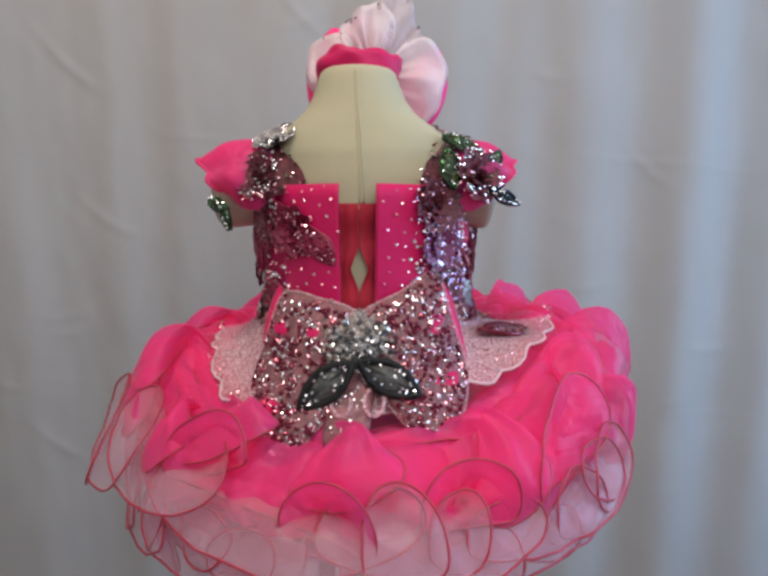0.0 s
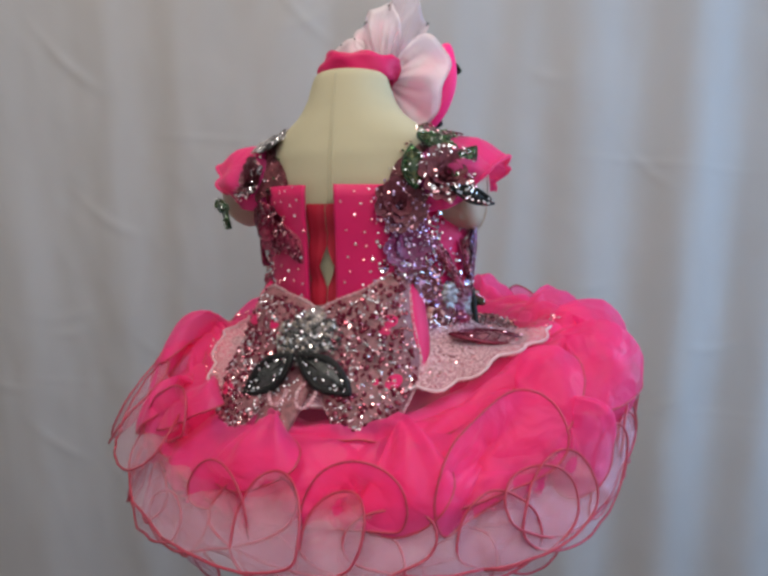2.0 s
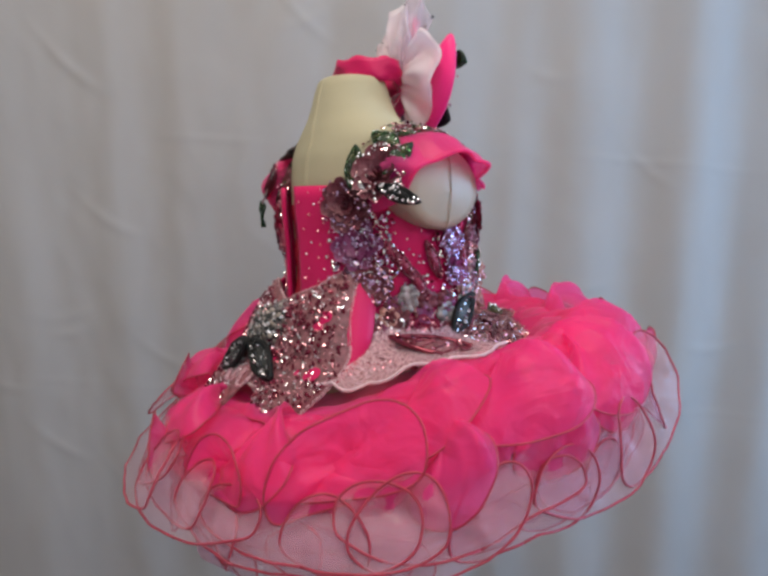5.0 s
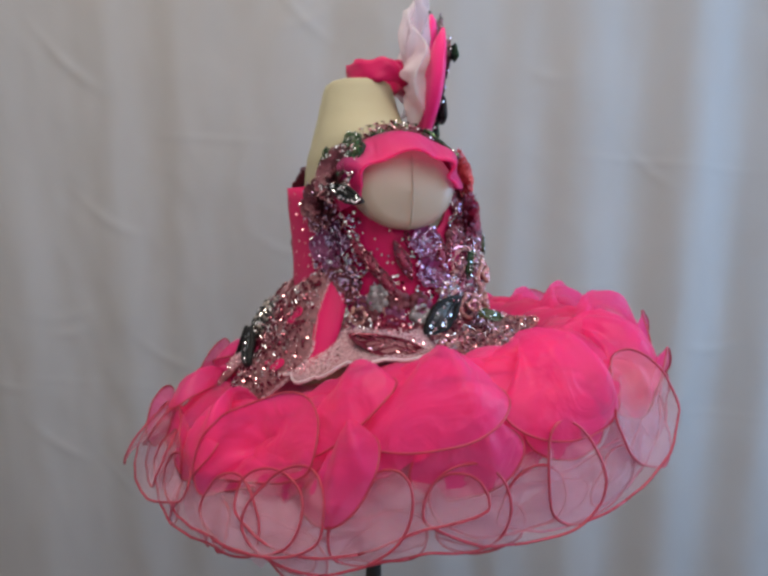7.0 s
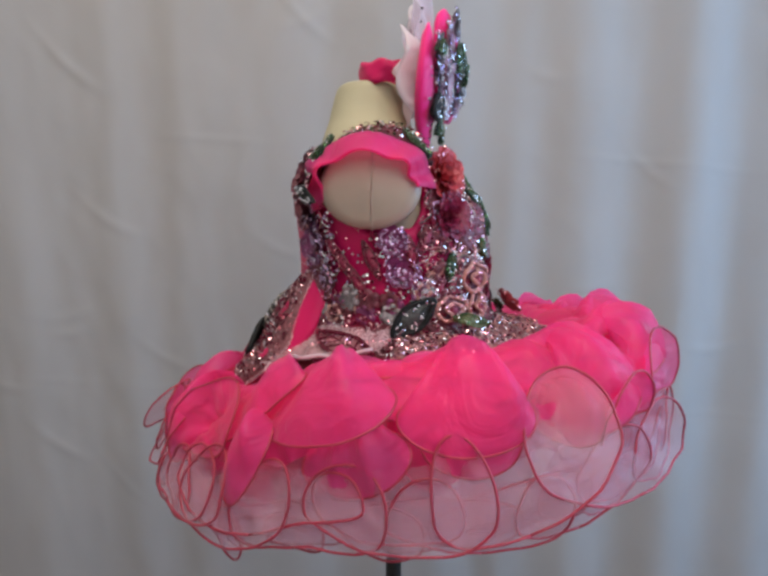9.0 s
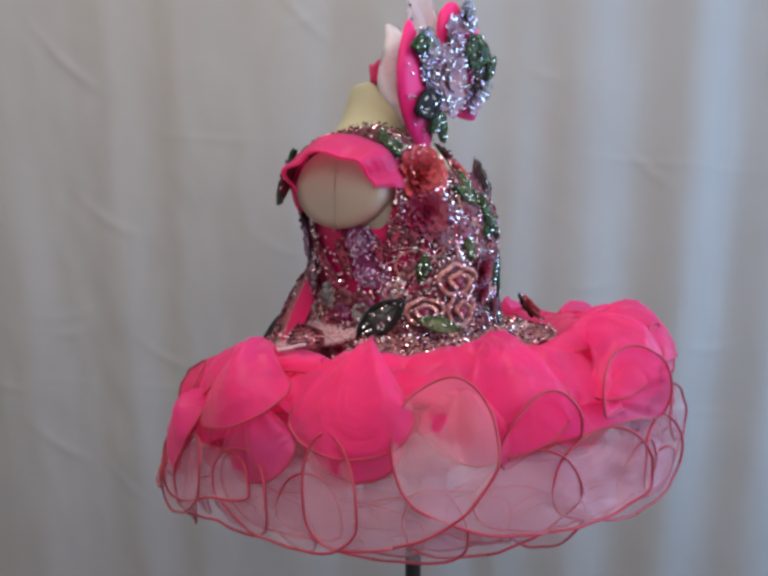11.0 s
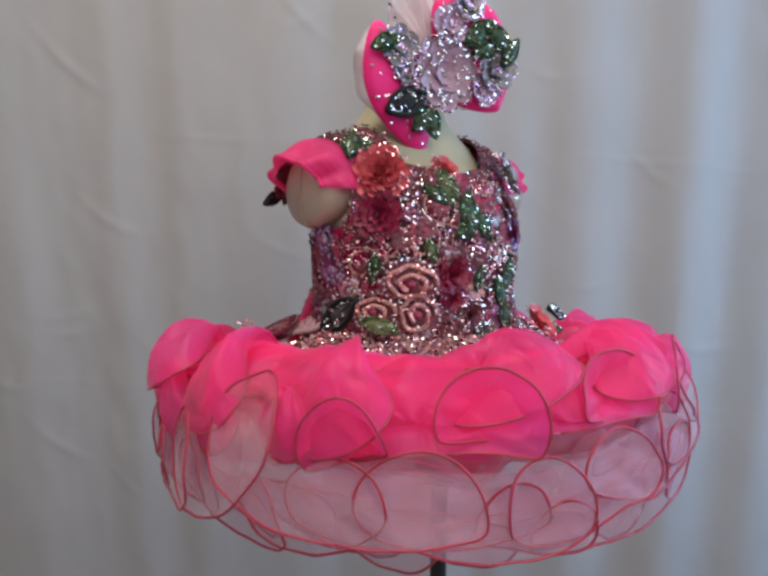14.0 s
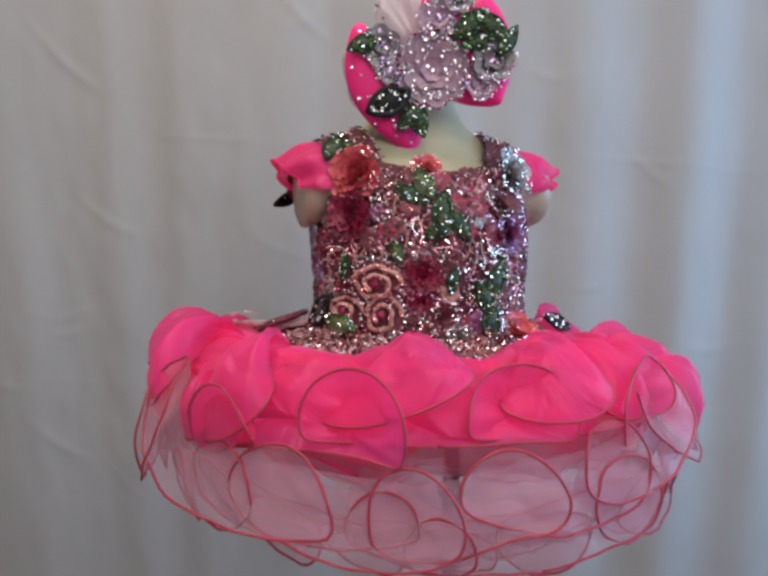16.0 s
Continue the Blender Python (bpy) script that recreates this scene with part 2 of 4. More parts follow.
# rows: height, half width, half depth, centre x, centre y
TORSO = [(-0.20, 0.20, 0.19, CX, 0.0), (-0.14, 0.178, 0.163, CX, 0.0), (-0.06, 0.168, 0.150, CX, 0.002), (0.03, 0.174, 0.150, CX, 0.003),
         (0.09, 0.178, 0.146, CX, -0.005), (0.14, 0.172, 0.130, CX, -0.020), (0.18, 0.160, 0.110, CX - 0.003, -0.035), (0.205, 0.150, 0.096, CX - 0.004, -0.041),
         (0.225, 0.122, 0.087, CX - 0.006, -0.045), (0.245, 0.096, 0.080, CX - 0.008, -0.046), (0.268, 0.080, 0.074, CX - 0.009, -0.047), (0.292, 0.072, 0.068, CX - 0.010, -0.047), (0.306, 0.067, 0.063, CX - 0.010, -0.047)]


def on_body(phi, z, off=0.0):
    """A point of the torso at the angle phi (degrees, 90 the front) and height z, off units proud of it."""
    hx, hy, cx, cy = lerp_table(TORSO, z)
    a = radians(phi)
    return Vector((cx + (hx + off) * math.cos(a), cy + (hy + off) * math.sin(a), z))


def body_normal(phi, z):
    e = 0.5
    du = on_body(phi + e, z) - on_body(phi - e, z)
    dz = on_body(phi, z + 0.005) - on_body(phi, z - 0.005)
    return du.cross(dz).normalized()


def dress_form():
    n = 72
    zs = [-0.2 + 0.506 * i / 60 for i in range(61)]
    torso = []
    for i in range(n):
        for z in zs:
            torso.append(on_body(360 * i / n, z, -0.006))
    f = grid_faces(n, len(zs), True)
    o = len(torso)
    hx, hy, cx, cy = TORSO[-1][1:]
    for i in range(n):
        a = 2 * math.pi * i / n
        torso.append(Vector((cx + (hx - 0.012) * math.cos(a), cy + (hy - 0.012) * math.sin(a), 0.311)))
    for i in range(n):
        j = (i + 1) % n
        f.append((i * 61 + 60, j * 61 + 60, o + j, o + i))
    f.append(tuple(range(o, o + n)))
    f.append(tuple(i * 61 for i in range(n))[::-1])
    pieces = [(torso, f)]
    for sgn in (1, -1):
        v, m, k = [], 40, 14
        for i in range(m):
            a = 2 * math.pi * i / m
            for j in range(k):
                t = j / (k - 1)
                x = 0.10 + 0.125 * min(1, t / 0.8)
                r = 1.0 if t < 0.72 else math.sqrt(max(0.0, 1 - ((t - 0.72) / 0.28) ** 2))
                x = (x + 0.02 * max(0.0, (t - 0.72) / 0.28)) * (0.88 if sgn > 0 else 1.02)
                droop = 0.02 * t
                v.append(Vector((CX + sgn * x, -0.026 + 0.076 * r * math.cos(a), 0.138 - droop + 0.062 * r * math.sin(a))))
        pieces.append((v, grid_faces(m, k, True)))
        # the seam down the middle of the arm's end
        for up in (1, -1):
            seam = [(0.72 + 0.28 * i / 12) for i in range(13)]
            pieces.append(tube([(CX + sgn * (0.225 + 0.02 * (t - 0.72) / 0.28 + 0.001) * (0.88 if sgn > 0 else 1.02), -0.022, 0.138 - 0.02 * t + up * 0.062 * math.sqrt(max(0.0, 1 - ((t - 0.72) / 0.28) ** 2))) for t in seam], 0.0009, 5))
    for p in (268.6, 270.6):
        pieces.append(tube([on_body(p, 0.10 + 0.206 * i / 30, -0.0058) for i in range(31)], 0.0016, 6))
    v, f = merge(pieces)
    ob = from_lists("dress_form", v, f, FORM)
    ob.data.materials.append(ARMCAP)
    # the arm stubs take a darker, browner tone than the torso
    for p in ob.data.polygons:
        if abs(p.center.x / U - CX) > 0.16:
            p.material_index = 1
    return tagged(ob, "cream cloth-covered toddler dress form with bare neck and arm stubs", "dress form")


form = dress_form()

# ---- the dress ----
dress = tagged(new("pageant_dress"), "hot pink ruffled pageant dress with beaded flowers on a form", "dress")


def neckline(phi):
    """Height of the bodice's upper edge at the angle phi."""
    p = phi % 360
    front = abs(p - 90)
    back = abs(p - 270)
    if front < 50:
        return 0.162 - 0.010 * math.cos(radians(front * 3.6)) + 0.02 * smoothstep(30, 50, front)
    if back < 62:
        return 0.128
    side = min(abs(p), abs(p - 180), abs(p - 360))
    return 0.062 + 0.10 * smoothstep(12, 40, side)


def shell(name, phi0, phi1, z0, ztop, off, mat, label="", nu=60, nv=16, thick=0.008, flare=0.0, edge=0):
    v = []
    for layer in (off, off - thick):
        for i in range(nu):
            p = phi0 + (phi1 - phi0) * i / (nu - 1)
            zt = ztop(p) if callable(ztop) else ztop
            for j in range(nv):
                z = z0 + (zt - z0) * j / (nv - 1)
                w = abs(edge - i / (nu - 1)) ** 2 * (0.35 + 0.65 * j / (nv - 1))
                v.append(on_body(p, z, layer + flare * w))
    g = grid_faces(nu, nv)
    o = nu * nv
    f = g + [tuple(i + o for i in q[::-1]) for q in g]
    rim = [i * nv for i in range(nu)] + [(nu - 1) * nv + j for j in range(1, nv)] + [i * nv + nv - 1 for i in range(nu - 2, -1, -1)] + [j for j in range(nv - 2, 0, -1)]
    for a, b in zip(rim, rim[1:] + rim[:1]):
        f.append((b, a, a + o, b + o))
    return from_lists(name, v, f, mat, dress, label)


shell("front_panel", 40, 140, -0.15, neckline, 0.006, BEADED, "front panel crusted with rose and silver beads", 60)
shell("side_panel", -48, 40, -0.15, neckline, 0.004, SATIN, "plain hot pink satin side", 50)
shell("side_panel", 140, 228, -0.15, neckline, 0.004, SATIN, "plain hot pink satin side", 50)
shell("back_panel", 276, 312, -0.15, 0.128, 0.010, SATIN, "hot pink satin back panel dotted with crystals", 30, flare=0.020, edge=1)
shell("back_panel", 228, 260, -0.15, 0.128, 0.010, SATIN, "hot pink satin back panel dotted with crystals", 30, flare=0.014, edge=0)


def lacing(side):
    nu, nv = 8, 40
    v = []
    for i in range(nu):
        for j in range(nv):
            z = -0.15 + 0.25 * j / (nv - 1)
            gap = 0.2 + 4.2 * max(0.0, 1 - abs(z - 0.002) / 0.032)
            inner = 268.5 + side * gap
            outer = 268.5 + side * 11
            p = outer + (inner - outer) * i / (nu - 1)
            v.append(on_body(p, z, 0.002 + 0.002 * math.sin(90 * z) + 0.001 * math.sin(i * 2.0)))
    from_lists("lacing_panel", v, grid_faces(nu, nv), MESHRED, dress, "dark coral inset behind the open back")


lacing(1)
lacing(-1)


# ---- ruffled skirt ----
SX, SY = -0.035, 0.03
DOME = [(0.17, -0.128), (0.27, -0.112), (0.345, -0.123), (0.403, -0.163), (0.420, -0.215), (0.413, -0.272), (0.386, -0.328), (0.338, -0.370), (0.275, -0.400)]
ALONG = [0.0]
for p0, p1 in zip(DOME, DOME[1:]):
    ALONG.append(ALONG[-1] + math.hypot(p1[0] - p0[0], p1[1] - p0[1]))
rng = random.Random(7)


def profile(s):
    """Radius and height of the skirt's dome s units down from the waist, running on straight past its ends."""
    k = 0
    while k < len(ALONG) - 2 and s > ALONG[k + 1]:
        k += 1
    t = (s - ALONG[k]) / (ALONG[k + 1] - ALONG[k])
    return [DOME[k][i] + (DOME[k + 1][i] - DOME[k][i]) * t for i in (0, 1)]


def on_skirt(phi, s, off=0.0):
    """A point of the skirt at the angle phi (degrees), s down the dome and off units outside it."""
    r0, z0 = profile(s - 0.03)
    r1, z1 = profile(s + 0.03)
    r, z = ((q0 + 2 * q1 + q2) / 4 for q0, q1, q2 in zip((r0, z0), profile(s), (r1, z1)))
    d = math.hypot(r1 - r0, z1 - z0)
    nr, nz = -(z1 - z0) / d, (r1 - r0) / d
    off -= 0.010 * smoothstep(0.14, 0.26, s)
    r, z = r + nr * off, z + nz * off
    a = radians(phi)
    x, y = SX + r * math.cos(a), SY + r * math.sin(a)
    return Vector((x, y, z + 0.05 * x + 0.08 * y - 0.057 * smoothstep(0.05, 0.25, -y)))


def fold(phi, s, w, h, roll, mat, base):
    """A plain hanging fold of organza on the skirt, w and h its half sizes."""
    q = random.Random(int(phi * 7 + s * 1000))
    wave, turn = q.uniform(0, 6.28), 0.5 * radians(roll + q.uniform(-6, 6))
    base += 0.04 * (0.36 - s) + q.uniform(-0.003, 0.003)
    lim = 0.105 + 0.068 * (0.5 - 0.5 * math.sin(radians(phi)))
    s = max(s, lim + h * 0.3)
    nu, nv = 25, 20
    top = s - (0.065 if mat == PINK else max(0.10, s - 2.4 * h))
    bulge = min(0.030, 0.40 * w) * (1 if mat == PINK else 0.6)

    def petal(u, t):
        """It swells from the seam to a rounded hem; its sides run in under its neighbours."""
        side = 0.60 + 0.40 * smoothstep(0, 0.5, t) if t < 0.62 else math.sqrt(max(0.0, 1 - ((t - 0.62) / 0.38) ** 2))
        px = w * 1.12 * u * side
        py = top + (-h - top) * t
        off = base - 0.010 + bulge * (1 - u * u) * (0.25 + 0.75 * smoothstep(0.0, 0.6, t)) - 0.45 * bulge * smoothstep(0.8, 1.0, t) * (1 - u * u) + 0.010 * smoothstep(0.75, 1.0, t) + 0.020 * smoothstep(0.60, 0.85, t) * u * u
        off += 0.004 * math.sin(4.0 * u + wave + 2 * t) + 0.003 * math.sin(9 * u + 2 * wave) * t
        x, y = px * math.cos(turn) - py * math.sin(turn), px * math.sin(turn) + py * math.cos(turn)
        down = s - y
        ang = phi + math.degrees(x / max(0.12, profile(down)[0]))
        # gathered in under the peplum
        off -= 0.2 * max(0.0, lim - down)
        p = on_skirt(ang, down, off)
        return on_skirt(ang, down, off + 0.007 * noise.noise(p * 13) + 0.0045 * noise.noise(p * 31))
    v = [petal(-1 + 2 * i / (nu - 1), 0.985 * j / (nv - 1)) for i in range(nu) for j in range(nv)]
    return from_lists("ruffle", v, grid_faces(nu, nv), mat, dress)


def underskirt(name, s0, s1, off, mat, label, amp, rise=0.0):
    n, m = 420, 26
    v = []
    for i in range(n):
        phi = 360 * i / n
        drop = (0.05 + 0.02 * rise) * (0.5 - 0.5 * math.sin(radians(phi))) + rise * 0.030 * math.sin(radians(7 * phi + 50 * math.sin(radians(2 * phi))))
        for j in range(m):
            t = j / (m - 1)
            d = s0 + (s1 + drop + 0.018 * math.sin(radians(phi * 8)) + 0.01 * math.sin(radians(phi * 19)) - s0) * t
            puff = noise.noise(on_skirt(phi, d) * 9)
            wide = abs(math.sin(radians(phi * 5.5 + 55 * math.sin(radians(phi * 2 + 20)) + 30 * math.sin(radians(phi * 5)) + 60 * d)))
            puff += rise * 2.6 * (wide ** 0.6 - 0.5) * (0.5 + 0.5 * math.sin(radians(phi * 3 + 70))) / max(t, 0.3) * smoothstep(0.05, 0.14, d) 
            v.append(on_skirt(phi, d, off - rise * 0.018 * (1 - smoothstep(0.05, 0.11, d)) + 0.010 * puff * t + rise * 0.012 * math.exp(-((d - 0.13) / 0.04) ** 2) - 0.02 * smoothstep(0.8, 1.0, t) + amp * t * (math.sin(radians(phi * 13)) + 0.6 * math.sin(radians(phi * 29 + 40)))))
    ob = from_lists(name, v, grid_faces(n, m, True), mat, dress, label)
    from_lists("edging", *tube([v[i * m + m - 1] for i in range(n)], 0.0017, 5, True), PETTICOAT if mat == PETTICOAT else (DENSE if mat == DENSE else ROSE), ob)


underskirt("overskirt", 0.0, 0.300, -0.022, DENSE, "hot pink organza layer gathered at the waist", 0.006, 1.0)
underskirt("petticoat", 0.02, 0.395, -0.046, PETTICOAT, "white tulle petticoat", 0.008)
underskirt("underskirt", 0.02, 0.355, -0.030, ROSE, "rose pink organza underskirt", 0.006)

def ruffle_tier(flutes, mat, hang, rise, base, depth, seed, cord=0.0017, blend=0.20, closed=True):
    """One strip of organza sewn round the skirt, its corded rim curling from flute to flute.
    flutes: (angle, distance down the dome, half width, half height) of each mouth, in order round the skirt.
    hang +1: mouths round at the foot; -1: round at the top and crossing at the foot. rise: how far over the mouths the seam runs.
    closed: whether the strip runs all the way round."""
    n, per, nt = len(flutes), 60, 11
    rows = [tuple(r[:4]) for r in flutes]
    q = random.Random(seed)
    extra = [(q.uniform(0, 6.28), q.uniform(0.8, 1.3) * (r[4] if len(r) > 4 else 1.0), q.uniform(-20, 20)) for r in flutes]

    def mixed(u, wid):
        i = math.floor(u)
        x = u - i
        if x < wid:
            j, k, m = i - 1, i, 0.5 + 0.5 * x / wid
        elif x > 1 - wid:
            j, k, m = i, i + 1, 0.5 * (x - 1 + wid) / wid
        else:
            j, k, m = i, i, 0.0
        m = m * m * (3 - 2 * m)
        if not closed:
            j, k = min(max(j, 0), n - 1), min(max(k, 0), n - 1)
        p, r = rows[j % n] + extra[j % n], rows[k % n] + extra[k % n]
        turn = 360 * (k // n) - 360 * (j // n)
        out = [a0 + (a1 - a0) * m for a0, a1 in zip(p, r)]
        out[0] = p[0] + 360 * (j // n) + (r[0] + turn - p[0]) * m
        return out

    def point(u, t):
        phi, d, w, h, wave, reach, tilt = mixed(u, blend)
        seam = mixed(u, 0.5)
        al = 2 * math.pi * u
        wob = 1 + 0.07 * math.sin(2 * al + wave) + 0.04 * math.sin(3 * al + 2.1 * wave)
        ex, es = w * wob * math.sin(al), hang * -h * wob * math.cos(al)
        if hang < 0:
            # the rim is drawn up between two mouths
            es *= 1 - (0.75 if mat == PINK else 0.12) * smoothstep(0.0, 1.0, math.cos(al))
        ct, st = math.cos(radians(tilt)), math.sin(radians(tilt))
        ex, es = ex * ct - es * st, ex * st + es * ct
        lim = 0.100 + 0.066 * (0.5 - 0.5 * math.sin(radians(phi)))
        s_seam = max(lim - 0.035, seam[1] - rise * seam[3])
        g = t ** 0.8
        r = max(0.15, profile(d)[0])
        rim_phi, rim_s = phi + math.degrees(ex / r), max(lim, d + es)
        ang = seam[0] + (rim_phi - seam[0]) * g
        down = s_seam + (rim_s - s_seam) * g
        pleat = 0.0035 * math.sin(6 * al + wave) * math.sin(math.pi * t) + 0.0045 * math.sin(2.5 * al + 3 * t + wave) * t * (1 - t) * 2
        lift = depth * reach * ((0.60 - 0.40 * math.cos(al)) * (1 + 0.40 * math.sin(al)) if hang > 0 else 0.80 + (-0.45 if mat == PINK else 0.20) * math.cos(al) + 0.12 * math.sin(al))
        puffed = mat == PINK and hang > 0
        if puffed:
            # it swells from the seam, folds over and flares again to its rim
            lift *= 0.95 * t + 0.75 * math.sin(math.pi * t ** 0.62)
        off = base + lift * (1 if puffed else t ** 0.7) + 0.010 * math.sin(math.pi * t ** 0.8) * (0.6 if hang > 0 else -0.3) + pleat
        p = on_skirt(ang, down, off)
        return on_skirt(ang, down, off + 0.005 * noise.noise(p * 13) + 0.003 * noise.noise(p * 33))

    for i in range(n):
        v = [point(i + k / per, j / (nt - 1)) for k in range(per + 1) for j in range(nt)]
        ob = from_lists("ruffle", v, grid_faces(per + 1, nt), mat, dress)
        from_lists("edging", *tube([v[k * nt + nt - 1] for k in range(per + 1)], cord, 5), CORD, ob)


# flutes round the skirt, from the waist down to the hem
PINK_UPPER = [(11, 0.238, 0.084, 0.062), (36, 0.236, 0.086, 0.064), (66, 0.218, 0.090, 0.046), (94, 0.214, 0.070, 0.048), (110, 0.212, 0.048, 0.056), (132, 0.215, 0.080, 0.052), (160, 0.208, 0.084, 0.050),
              (196, 0.195, 0.085, 0.042), (235, 0.180, 0.105, 0.044), (266, 0.205, 0.080, 0.048), (295, 0.232, 0.072, 0.060), (328, 0.205, 0.092, 0.040), (347, 0.236, 0.088, 0.046, 1.3)]
PINK_LOWER_FRONT = [(40, 0.296, 0.046, 0.043), (61, 0.278, 0.060, 0.052), (86, 0.258, 0.056, 0.056), (112, 0.264, 0.060, 0.048)]
PINK_LOWER_BACK = [(238, 0.225, 0.066, 0.040), (264, 0.280, 0.058, 0.044), (287, 0.272, 0.058, 0.052), (314, 0.262, 0.095, 0.078)]
PINK_LOWER_SIDE = [(331, 0.275, 0.056, 0.044), (352, 0.298, 0.066, 0.054), (372, 0.284, 0.058, 0.046), (389, 0.270, 0.050, 0.040)]
PINK_LOWER_FAR_SIDE = [(128, 0.262, 0.060, 0.046), (150, 0.268, 0.062, 0.048), (176, 0.250, 0.066, 0.046), (202, 0.232, 0.066, 0.044), (222, 0.222, 0.060, 0.042)]
PALE_UPPER = [(9, 0.340, 0.034, 0.060, 1.5), (25, 0.292, 0.048, 0.064, 1.7), (51, 0.345, 0.064, 0.054, 1.2), (70, 0.358, 0.050, 0.052), (84, 0.328, 0.052, 0.045), (102, 0.320, 0.050, 0.058, 0.85), (118, 0.262, 0.055, 0.056, 0.9), (138, 0.310, 0.056, 0.055), (160, 0.290, 0.058, 0.056),
              (182, 0.300, 0.055, 0.050), (201, 0.290, 0.066, 0.058, 1.5), (215, 0.244, 0.056, 0.050, 1.6), (236, 0.243, 0.062, 0.052, 1.4), (275, 0.282, 0.044, 0.046, 1.5), (293, 0.300, 0.050, 0.036), (323, 0.306, 0.058, 0.049, 1.2), (337, 0.336, 0.044, 0.055), (352, 0.352, 0.048, 0.050)]
PALE_LOWER = [(14, 0.425, 0.064, 0.046), (32, 0.393, 0.040, 0.042), (46, 0.416, 0.056, 0.040), (60, 0.434, 0.056, 0.046), (76, 0.440, 0.058, 0.042), (93, 0.405, 0.060, 0.048), (114, 0.385, 0.058, 0.048), (136, 0.400, 0.060, 0.046), (158, 0.375, 0.058, 0.048),
              (180, 0.380, 0.056, 0.046), (204, 0.350, 0.054, 0.042), (224, 0.320, 0.046, 0.038), (240, 0.302, 0.048, 0.034), (254, 0.310, 0.046, 0.036), (272, 0.330, 0.044, 0.036), (290, 0.328, 0.042, 0.036), (305, 0.340, 0.044, 0.036), (322, 0.378, 0.050, 0.045), (339, 0.408, 0.052, 0.050), (356, 0.410, 0.058, 0.050)]
PALE_MIDDLE = [(18.9 * i + 7 * math.sin(2.9 * i) + 4, 0.372 + 0.022 * math.sin(2.1 * i) - 0.085 * max(0.0, -math.sin(radians(18.9 * i))), 0.046 + 0.014 * math.sin(4.1 * i), 0.044 + 0.010 * math.sin(1.3 * i)) for i in range(19)]
PALE_HEM = [(22.5 * i + 6 * math.sin(2.3 * i), 0.478 + 0.026 * math.sin(1.7 * i) - 0.075 * max(0.0, -math.sin(radians(22.5 * i))), 0.056 + 0.012 * math.sin(3.1 * i), 0.042 + 0.010 * math.sin(2.2 * i)) for i in range(16)]
ruffle_tier(PALE_HEM, PALE, 1, 1.2, -0.012, 0.020, 5)
ruffle_tier(PALE_LOWER, PALE, 1, 0.9, -0.010, 0.034, 4)
ruffle_tier(PALE_MIDDLE, PALE, -1, 0.5, -0.008, 0.046, 7, 0.0017)
ruffle_tier(PALE_UPPER, PALE, -1, 0.45, -0.006, 0.042, 3)
for strip in (PINK_LOWER_FRONT, PINK_LOWER_BACK):
    ruffle_tier(strip, PINK, -1, 0.6, -0.010, 0.044, 2, 0.0016, closed=False)
for strip in (PINK_LOWER_SIDE, PINK_LOWER_FAR_SIDE):
    ruffle_tier(strip, PINK, 1, 1.5, -0.012, 0.036, 8, 0.0016, 0.30, closed=False)
ruffle_tier(PINK_UPPER, PINK, 1, 1.9, -0.016, 0.042, 1, 0.0015, 0.38)

# plain folds without cord that fill the rows behind the flutes
for i in range(15):
    fold(24 * i + 8 + rng.uniform(-4, 4), 0.215 + 0.03 * (0.5 - 0.5 * math.sin(radians(24 * i))) + rng.uniform(-0.015, 0.015), rng.uniform(0.075, 0.10), rng.uniform(0.045, 0.06), rng.uniform(-30, 30), PINK, -0.018)
for i in range(16):
    fold(22.5 * i + rng.uniform(-5, 5), 0.40 + rng.uniform(-0.015, 0.02), rng.uniform(0.05, 0.07), rng.uniform(0.035, 0.05), rng.uniform(-15, 15), PALE, -0.018)


# ---- beaded peplum ----
def peplum(name, phi0, phi1, reach, mat, label, off=0.006, scallop=0.012):
    nu, nv = 70, 10
    v = []
    for lay in (0.0, -0.004):
        for i in range(nu):
            p = phi0 + (phi1 - phi0) * i / (nu - 1)
            end = reach(p) + (scallop * abs(math.sin(radians(p * 14))) if reach(p) > 0.06 else 0.0)
            for j in range(nv):
                t = j / (nv - 1)
                top = on_body(p, -0.085 if mat == LACE else -0.098, 0.012)
                a = math.atan2(top.y - SY, top.x - SX)
                low = on_skirt(math.degrees(a), end, off + 0.010 if mat == LACE else -0.020)
                bend = on_body(p, -0.115 if mat == LACE else -0.112, 0.03)
                q = top * (1 - t) ** 2 + bend * 2 * t * (1 - t) + low * t * t
                v.append(q + Vector((0, 0, lay + 0.006 * t * math.sin(radians(p * 11)))))
    g = grid_faces(nu, nv)
    o = nu * nv
    f = g + [tuple(k + o for k in q[::-1]) for q in g]
    rim = [i * nv + nv - 1 for i in range(nu)]
    f += [(a, b, b + o, a + o) for a, b in zip(rim, rim[1:])]
    ob = from_lists(name, v, f, mat, dress, label)
    from_lists("edging", *tube([v[i] for i in rim], 0.0022 if mat == LACE else 0.0018, 5), TULLE if mat == LACE else PEACH, ob)
    return ob


def front_reach(p):
    return 0.062 + 0.006 * math.sin(radians(5 * p))


front_peplum = peplum("peplum", 5, 182, front_reach, NET, "beaded blush net peplum at the front hem")
peplum("lace_peplum", 178, 362, lambda p: 0.115 + 0.02 * math.cos(radians(3 * p)), LACE, "blush lace peplum with scalloped edge", 0.002, 0.013)


